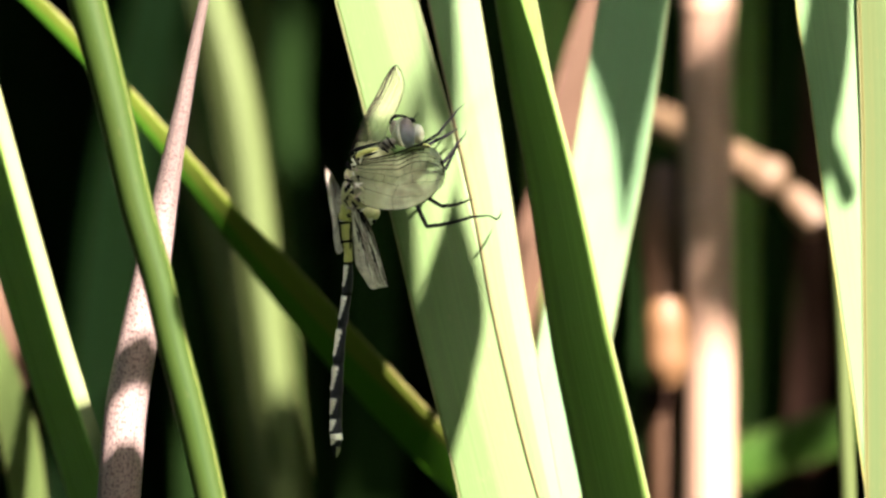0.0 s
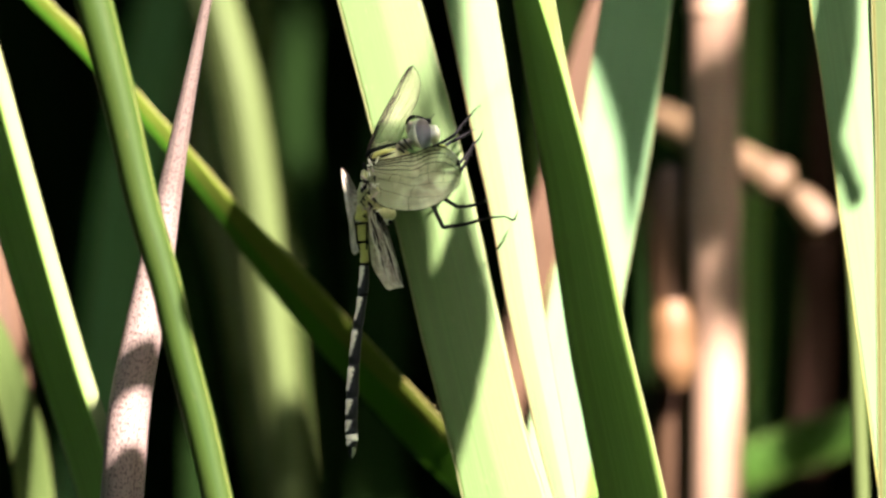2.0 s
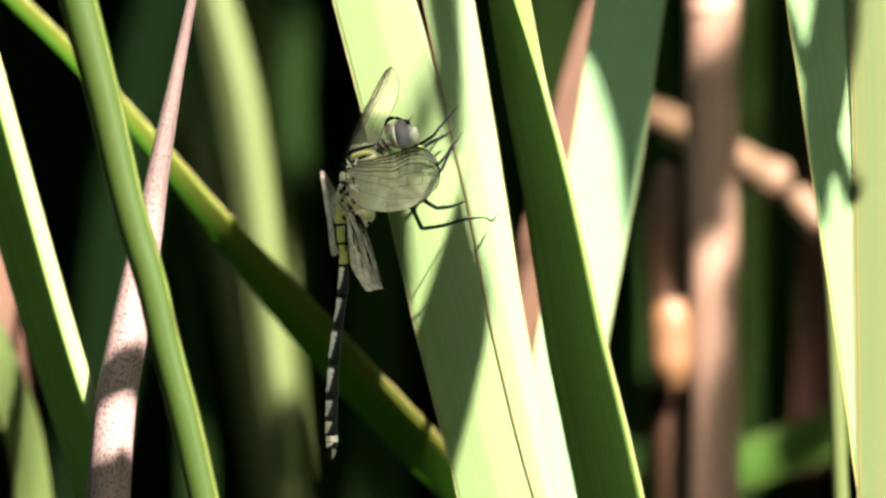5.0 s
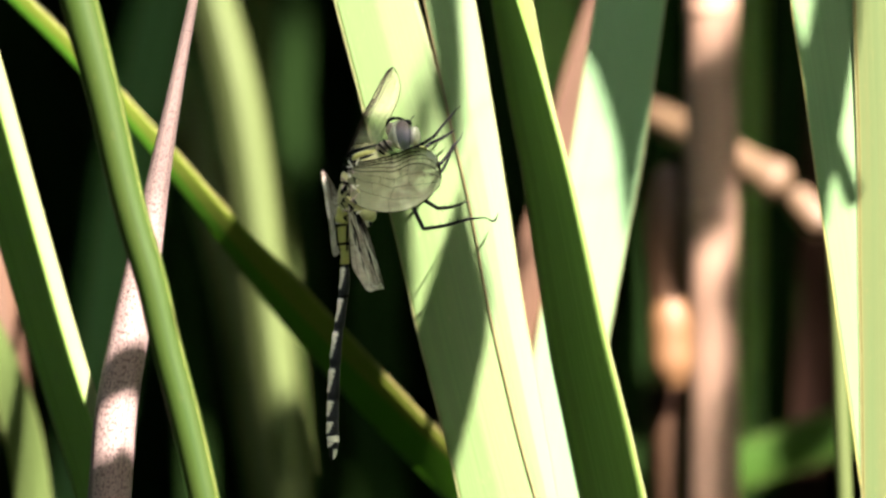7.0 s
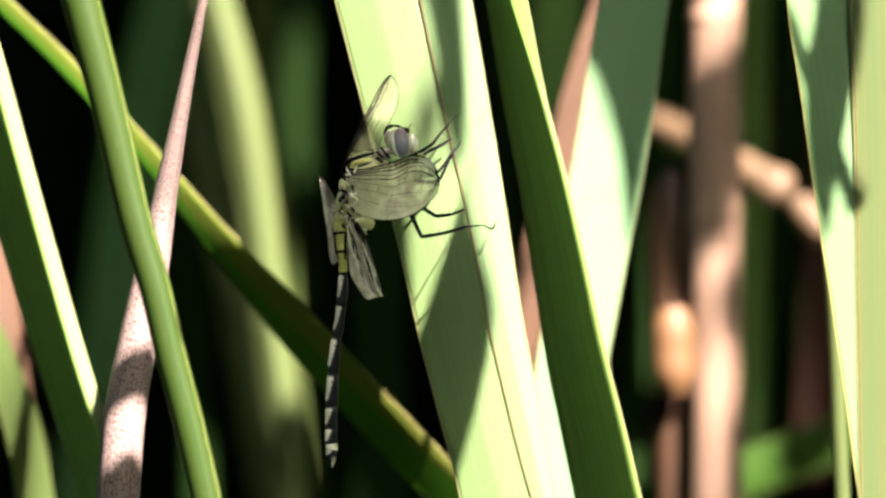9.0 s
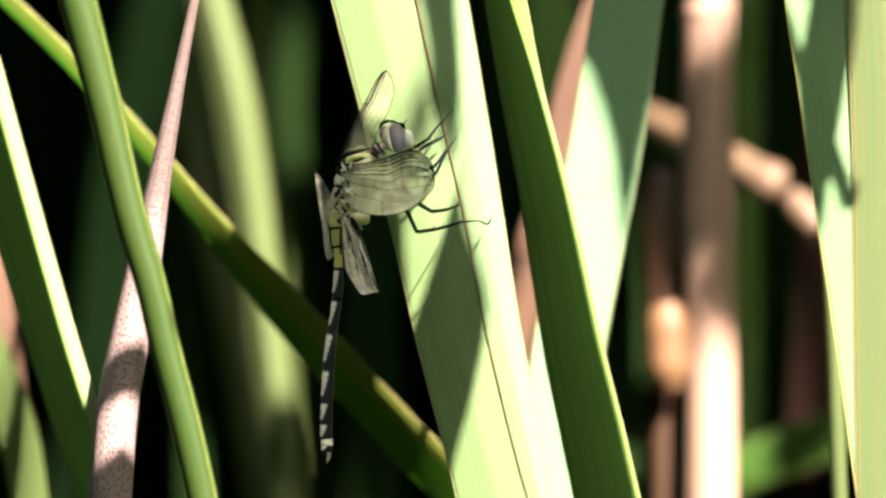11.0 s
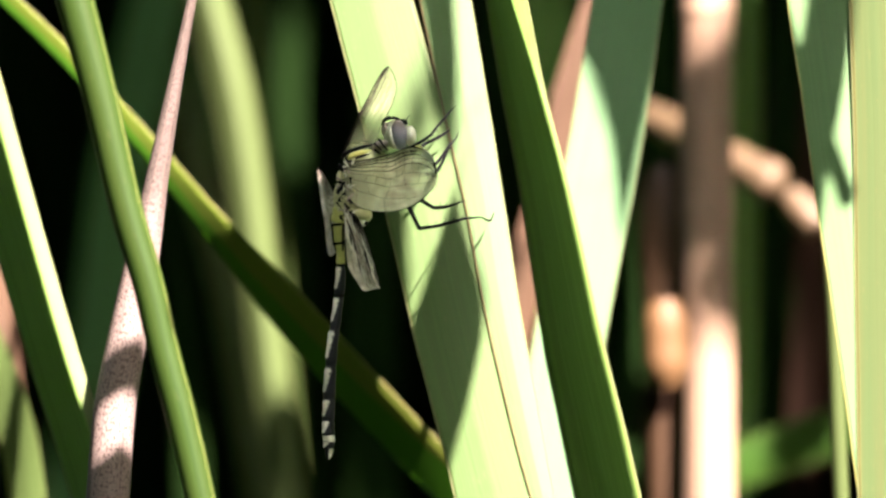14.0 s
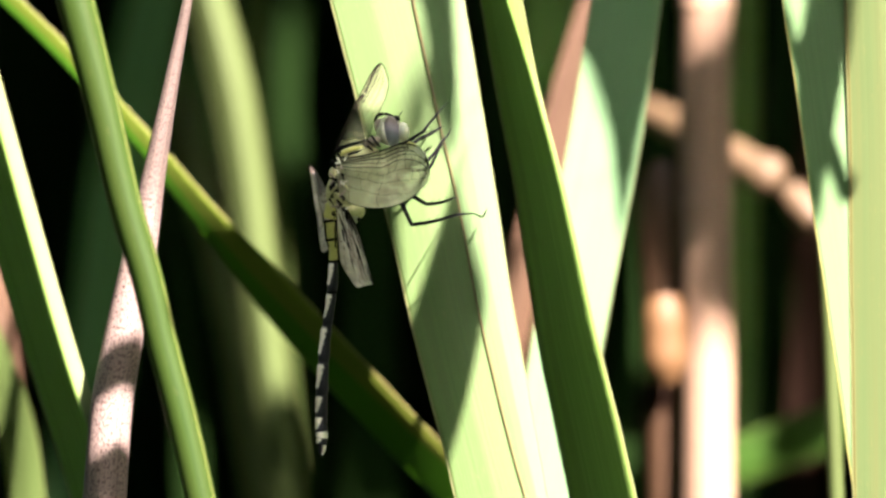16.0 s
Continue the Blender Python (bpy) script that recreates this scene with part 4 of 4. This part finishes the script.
def wing(lead, trail, label, skin, mains, crosses, seed, spot=None, thick=1.0):
    """Skin between a leading and a trailing edge, with raised veins; edges run from the base to the tip."""
    rng = random.Random(seed)
    ns, nw = 44, 14

    def resample(pts):
        line = np.array(spline(pts, 12))
        d = np.concatenate([[0], np.cumsum(np.linalg.norm(np.diff(line, axis=0), axis=1))])
        at = np.linspace(0, d[-1], 201)
        return np.stack([np.interp(at, d, line[:, i]) for i in range(3)], 1)
    le, te = resample(lead), resample(trail)

    def at(s, w, lift=0.0):
        i = min(200, max(0, s * 200))
        j = int(min(199, i))
        f = i - j
        a, b = le[j] * (1 - f) + le[j + 1] * f, te[j] * (1 - f) + te[j + 1] * f
        q = a * (1 - w) + b * w
        q = q + np.array((0, 0.13 * math.sin(w * 15) * (1 - w) - lift + 0.5 * math.sin(math.pi * w) * math.sin(math.pi * s), 0))
        return V(q)
    bm = bmesh.new()
    grid = [[bm.verts.new(at(i / ns, j / nw)) for j in range(nw + 1)] for i in range(ns + 1)]
    for i in range(ns):
        for j in range(nw):
            bm.faces.new((grid[i][j], grid[i + 1][j], grid[i + 1][j + 1], grid[i][j + 1]))
    skin_ob = made("wing", bm, skin, fly, label)
    bm = bmesh.new()

    def vein(path, r):
        rings = []
        for k, p in enumerate(path):
            t = (path[min(k + 1, len(path) - 1)] - path[max(k - 1, 0)]).normalized()
            side = t.cross(Vector((0, 1, 0))).normalized()
            up = side.cross(t)
            rings.append([bm.verts.new(p + (side * math.cos(a) + up * math.sin(a)) * r / 1000) for a in (0.5, 2.6, 4.7)])
        for a, b in zip(rings, rings[1:]):
            for j in range(3):
                bm.faces.new((a[j], a[(j + 1) % 3], b[(j + 1) % 3], b[j]))
    def across(m, f):
        return min(1.0, m[0] + (m[1] - m[0]) * f ** 1.2 + 0.010 * math.sin(9 * f + 20 * m[1]) + (0.07 * math.exp(-((f - 0.42) / 0.09) ** 2) * min(1, 4 * m[0]) * (1 - m[0])))
    for m in mains:
        vein([at(m[2] * k / 40, across(m, m[2] * k / 40), 0.03) for k in range(41)], m[3] * thick)
    vein([at(k / 40, 1.0, 0.02) for k in range(41)], 0.026 * thick)
    vein([at(1.0, k / 10, 0.02) for k in range(11)], 0.035 * thick)
    for m, m2, n in zip(mains, mains[1:] + [(1.0, 1.0, 1.0, 0)], crosses):
        for k in range(n):
            f = (k + 0.5 + rng.uniform(-0.35, 0.35)) / n
            if f > min(m[2], m2[2]):
                continue
            d = rng.uniform(-0.03, 0.03)
            w0, w1 = across(m, f), across(m2, min(1, max(0, f + d)))
            mid = w0 + (w1 - w0) * rng.uniform(0.35, 0.65)
            vein([at(f, w0, 0.03), at(min(1, max(0, f + d * rng.uniform(-0.2, 1.2))), mid, 0.03), at(min(1, max(0, f + d)), w1, 0.03)], rng.uniform(0.007, 0.013) * thick * (1.4 if m[0] < 0.1 else 1.0))
    made("vein_net", bm, VEIN, skin_ob, "fine dark wing veins")
    if spot:
        bm = bmesh.new()
        q = [at(spot[0] + (spot[1] - spot[0]) * k / 6, w, 0.06) for w in (0.0, 0.12) for k in range(7)]
        lo = [bm.verts.new(p) for p in q]
        hi = [bm.verts.new(p + Vector((0, -0.0001, 0))) for p in q]
        for k in range(6):
            bm.faces.new((hi[k], hi[k + 1], hi[k + 8], hi[k + 7]))
            bm.faces.new((lo[k], lo[k + 1], lo[k + 8], lo[k + 7]))
            bm.faces.new((lo[k], lo[k + 1], hi[k + 1], hi[k]))
            bm.faces.new((lo[k + 7], lo[k + 8], hi[k + 8], hi[k + 7]))
        made("wing_spot", bm, CREAM, skin_ob, "cream wing-tip spot", smooth=False)
    return skin_ob


MAINS = [(0.0, 0.0, 1.0, 0.05), (0.06, 0.045, 0.66, 0.04), (0.12, 0.09, 1.0, 0.05), (0.17, 0.17, 0.98, 0.026), (0.22, 0.30, 0.97, 0.034), (0.30, 0.50, 0.95, 0.014), (0.42, 0.74, 0.92, 0.013), (0.62, 1.0, 0.70, 0.012)]
wing([(-13.3, -6.8, 11.2), (-11.5, -7.2, 11.4), (-9.2, -7.8, 11.8), (-7, -8.4, 12.3), (-4.6, -9, 13.1), (-2.9, -9.5, 12.9), (-1.8, -10, 12), (-1.2, -10.5, 10.5), (-1.1, -10.5, 9.3)],
     [(-13.3, -6.8, 7.2), (-11.6, -7.2, 5.4), (-9.6, -7.8, 4.8), (-7.4, -8.4, 4.7), (-5.3, -9, 5.1), (-3.5, -9.5, 6), (-2.2, -10, 7.2), (-1.3, -10.5, 8.2), (-1.1, -10.5, 9.1)],
     "clear forewing drooping forward, with a cream spot near its tip", WING, MAINS, (46, 34, 32, 26, 12, 8, 5, 3), 1, (0.71, 0.84), 2.3)
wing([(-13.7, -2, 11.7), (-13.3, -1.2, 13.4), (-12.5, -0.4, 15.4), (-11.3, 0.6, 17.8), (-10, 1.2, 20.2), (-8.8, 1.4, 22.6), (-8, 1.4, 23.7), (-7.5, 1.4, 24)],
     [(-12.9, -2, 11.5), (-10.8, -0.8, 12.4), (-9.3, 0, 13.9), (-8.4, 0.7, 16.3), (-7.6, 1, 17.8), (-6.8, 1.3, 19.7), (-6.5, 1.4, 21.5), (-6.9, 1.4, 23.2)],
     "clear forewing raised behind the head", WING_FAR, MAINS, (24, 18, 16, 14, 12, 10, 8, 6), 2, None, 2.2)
wing([(-13.3, -6, 5.9), (-12.1, -5.8, 4.7), (-10.7, -5.4, 2.3), (-10, -5, 0.1), (-9.3, -4.8, -2.2), (-8.7, -4.6, -4.3), (-8.4, -4.6, -5.4)],
     [(-13.4, -6, 5.1), (-13.3, -5.6, 3.1), (-13.1, -5, 0.1), (-12.7, -4.6, -2.8), (-11.8, -4.4, -4.3), (-10.6, -4.2, -5.8), (-9.3, -4.2, -5.5)],
     "dull hindwing hanging down beside the abdomen", WING_DULL, MAINS, (20, 16, 18, 16, 14, 12, 10, 8), 3, None, 1.7)
wing([(-14, 0, 6.8), (-14.9, 1, 7.7), (-15.8, 2, 9.1), (-16.5, 3, 10.2), (-17, 3, 10.6)],
     [(-14, 0, 5.9), (-14.5, 0, -0.7), (-15.1, 1, -1.2), (-16.1, 2, 3.8), (-16.9, 3, 9.1)],
     "narrow far hindwing seen almost edge on", WING_DULL, MAINS, (12, 12, 12, 10, 8, 8, 6, 4), 4, None, 1.5)


def creases(base, tip, spread, count, seed, depth):
    """Folds and thickened veins of a crumpled wing, lying on its skin."""
    rng = random.Random(seed)
    a, b = np.array(base), np.array(tip)
    side = np.array((b[2] - a[2], 0, a[0] - b[0])) / np.linalg.norm(b - a)
    for k in range(count):
        f0 = rng.uniform(0.0, 0.75)
        f1 = min(0.97, f0 + rng.uniform(0.12, 0.35))
        o = rng.uniform(-1, 1)
        rows = []
        for f, w in ((f0, 0.4), ((f0 + f1) / 2, 1.0), (f1, 0.3)):
            q = a + (b - a) * f + side * o * spread * (0.35 + 0.65 * f) + side * rng.uniform(-0.15, 0.15)
            rows.append((q[0], q[1] - depth - rng.uniform(0.0, 0.25), q[2], w * rng.uniform(0.14, 0.34)))
        tube("wing_fold", [r[:3] for r in rows], [r[3] for r in rows], (CREAM, PINK, CREAM, VEIN, LEG_GREY)[k % 5], fly, "crumpled fold of the hindwing" if k % 5 == 0 else "", around=6, steps=3)


creases((-13.0, -6.0, 5.4), (-10.2, -4.5, -5.0), 1.5, 30, 5, 0.35)
creases((-14.2, 0.2, 6.4), (-15.6, 1.2, 0.5), 0.5, 10, 6, 1.4)


def leg(points, widths, split, label="", spines=0, colour=LEG_GREY):
    """Thigh with the shin and foot hung on it."""
    widths = [w * 0.76 for w in widths]
    thigh = tube("leg", points[:split[0] + 1], widths[:split[0] + 1], colour, fly, label or "dark spiny leg", around=9)
    tube("shin", points[split[0]:split[1] + 1], widths[split[0]:split[1] + 1], BLACK, thigh, around=9)
    tube("foot", points[split[1]:], widths[split[1]:], LEG_GREY, thigh, around=7)
    rng = random.Random(spines)
    a, b = np.array(points[split[0]]), np.array(points[split[1]])
    for k in range(spines):
        f = (k + 0.7) / (spines + 0.4)
        p = a + (b - a) * f
        q = p + np.array((0.3, rng.uniform(-0.5, 0.3), rng.uniform(0.4, 0.6) if k % 2 else -rng.uniform(0.35, 0.55)))
        tube("spine", [tuple(p), tuple(q)], [0.09, 0.02], BLACK, thigh, around=5, steps=1)


leg([(-6.3, -6, 9.2), (-5.4, -7.5, 7.1), (-4.6, -9, 5.1), (-3.4, -10, 2.5), (-0.7, -9, 2.9), (2.5, -9, 3.8), (4.6, -5.5, 4), (6.4, -0.6, 4.3), (6.5, -0.6, 4.7)], [0.8, 0.85, 0.8, 0.7, 0.6, 0.5, 0.24, 0.2, 0.08], (3, 5), "slate-grey hind leg gripping the leaf", 10)
leg([(-6, -5, 9.3), (-4.6, -6.5, 7.7), (-3.1, -8.2, 6.2), (-1.5, -9, 5.2), (0.4, -8.4, 5.4), (2.1, -9, 6), (2.7, -0.5, 6.1)], [0.7, 0.8, 0.75, 0.65, 0.55, 0.3, 0.1], (3, 5), "black hind leg with a brown thigh", 8)
leg([(-6.3, -4, 12.6), (-4.2, -4.4, 13.4), (-1.9, -4, 14.8), (-1.2, -3, 15.8), (0, -1.6, 17.2), (0.8, -0.8, 18.2), (1.5, -0.6, 18.8)], [0.5, 0.6, 0.55, 0.45, 0.4, 0.2, 0.08], (2, 4), "slender foreleg reaching to the leaf edge", 7)
leg([(-6.1, -2, 12.4), (-3.7, -1.6, 13), (-2.4, -1.2, 13.9), (-0.9, -0.8, 14.6), (0.2, -0.4, 15.3), (0.7, -0.2, 15.6)], [0.6, 0.7, 0.65, 0.6, 0.4, 0.12], (2, 4), "black foreleg", 3)
leg([(-5.4, -4, 10.5), (-2.9, -4.4, 10.5), (-1.2, -3, 11.1), (-0.3, -2, 12.2), (0.6, -1.2, 13.6), (1.5, -0.8, 14.6), (1.8, -0.8, 15.4)], [0.6, 0.65, 0.6, 0.5, 0.45, 0.25, 0.08], (2, 4), "black middle leg", 7)
leg([(-5.4, -1, 10.2), (-2.7, -1.2, 9.7), (-1, -1, 10.1), (-0.3, -0.8, 11.5), (0.4, -0.4, 13), (1, -0.2, 13.4)], [0.6, 0.65, 0.6, 0.5, 0.4, 0.12], (2, 4), "black middle leg on the far side", 3)
ellipsoid("hip", (-3.4, -4.6, 13.1), (0.65, 0.4, 0.3), YELLOW, fly, "yellow spot on the hip", turn=30)
ellipsoid("hip", (-5.2, -2, 10.4), (1.3, 1.2, 1.9), OLIVE, fly, "olive leg bases")


# ---- what moves ----
TIMES = [0, 0.5, 1, 1.5, 2, 2.5, 3, 3.5, 4, 6.5, 7, 7.5, 8, 8.5, 9, 11.5, 12, 12.5, 13, 13.5, 14, 14.5, 15, 15.5, 16]


def sway(ob, shifts, rest=None):
    """Swing a rooted thing from its foot on the ground; shifts in mm at 0.6 m height."""
    foot = Vector((ob.location.x, ob.location.y, 0)) if rest is None else rest
    local = ob.matrix_basis.copy()
    rows = []
    for t, s in zip(TIMES, shifts):
        swing = Matrix.Translation(foot) @ Matrix.Rotation(math.atan(s / 600), 4, "Y") @ Matrix.Translation(-foot)
        rows.append((t, swing @ local))
    walk(ob, rows)


def motions():
    foot = bright.location.copy()
    moved = [1.41, 1.85, 2.46, 2.66, 2.60, 2.41, 1.37, 1.37, 0.13, 0.28, 0.33, 0.31, 0.35, 0.27, -0.28, -0.04, -0.04, 0.25, 0.00, 0.44, 0.48, 0.30, -0.10, -0.42, -0.38]
    sway(bright, moved)
    sway(fly, moved, foot)
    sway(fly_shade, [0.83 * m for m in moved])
    sway(dark, [1.54, 2.02, 2.50, 2.79, 2.93, 2.52, 1.69, 1.27, 0.07, 0.42, 0.46, 0.43, 0.46, 0.37, -0.33, 0.27, -0.04, 0.27, 0.00, 0.45, 0.49, 0.56, -0.03, -0.34, -0.16])
    shifts = [1.52, 1.55, 1.88, 2.17, 2.42, 1.98, 1.13, 0.42, -0.48, 0.28, 0.32, 0.34, 0.23, 0.10, -0.40, 0.16, 0.04, 0.36, 0.00, 0.43, 0.57, 0.73, 0.38, 0.12, -0.01]
    sway(right_leaf, shifts)
    sway(yellow_leaf, shifts)
    sway(pale_stalk, shifts)
    sway(brown_stem, [1.60, 1.32, 1.40, 1.59, 1.05, 0.43, -0.03, -0.37, -0.58, -0.51, -0.38, -0.39, -0.21, 0.34, 0.36, 0.14, 0.15, 0.11, 0.00, -0.10, 0.13, -0.11, -0.02, -0.08, -0.14])
    sway(green_stem, [1.43, 1.69, 1.45, 1.62, 1.46, 0.91, 0.42, 0.34, 0.01, -0.18, -0.03, 0.10, 0.13, 0.16, 0.10, 0.36, 0.37, 0.06, 0.00, 0.01, 0.14, 0.07, 0.21, 0.30, 0.14])
    sway(broad, [0.61, 0.41, 0.40, 0.34, 0.13, -0.09, -0.01, -0.03, -0.24, -0.18, -0.02, -0.01, 0.12, -0.01, -0.04, 0.17, 0.16, 0.02, 0.00, 0.09, 0.11, 0.04, 0.15, 0.01, 0.11])
    sway(back_leaf, [0.89, 0.73, 0.72, 0.67, 0.36, 0.23, 0.02, -0.07, -0.21, -0.24, -0.17, -0.23, -0.16, -0.18, -0.21, 0.09, 0.17, 0.04, 0.00, 0.01, 0.15, 0.08, 0.13, 0.07, 0.20])
    sway(left_leaf, [-0.95, -0.50, -0.42, -0.34, -0.37, -0.20, -0.02, -0.20, -0.38, -0.40, -0.32, -0.26, -0.27, -0.17, -0.05, 0.08, 0.09, 0.05, 0.00, -0.21, -0.30, -0.42, -0.37, -0.46, -0.45])
    sway(diagonal, [2.16, 1.81, 2.00, 2.01, 2.07, 0.69, 0.46, -0.47, 0.21, 0.17, 0.66, 0.61, -0.41, -0.26, -0.88, 0.15, -0.20, 0.04, 0.00, 0.10, 0.11, 0.12, -0.34, -0.10, -0.20])
    # the unseen added leaves overhead that open and close the sunny patches on the thick stalk
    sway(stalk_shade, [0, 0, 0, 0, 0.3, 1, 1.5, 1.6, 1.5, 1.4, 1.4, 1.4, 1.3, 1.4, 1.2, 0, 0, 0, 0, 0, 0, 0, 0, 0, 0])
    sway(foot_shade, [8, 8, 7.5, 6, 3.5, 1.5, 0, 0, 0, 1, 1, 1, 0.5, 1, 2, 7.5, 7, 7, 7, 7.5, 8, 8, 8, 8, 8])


motions()
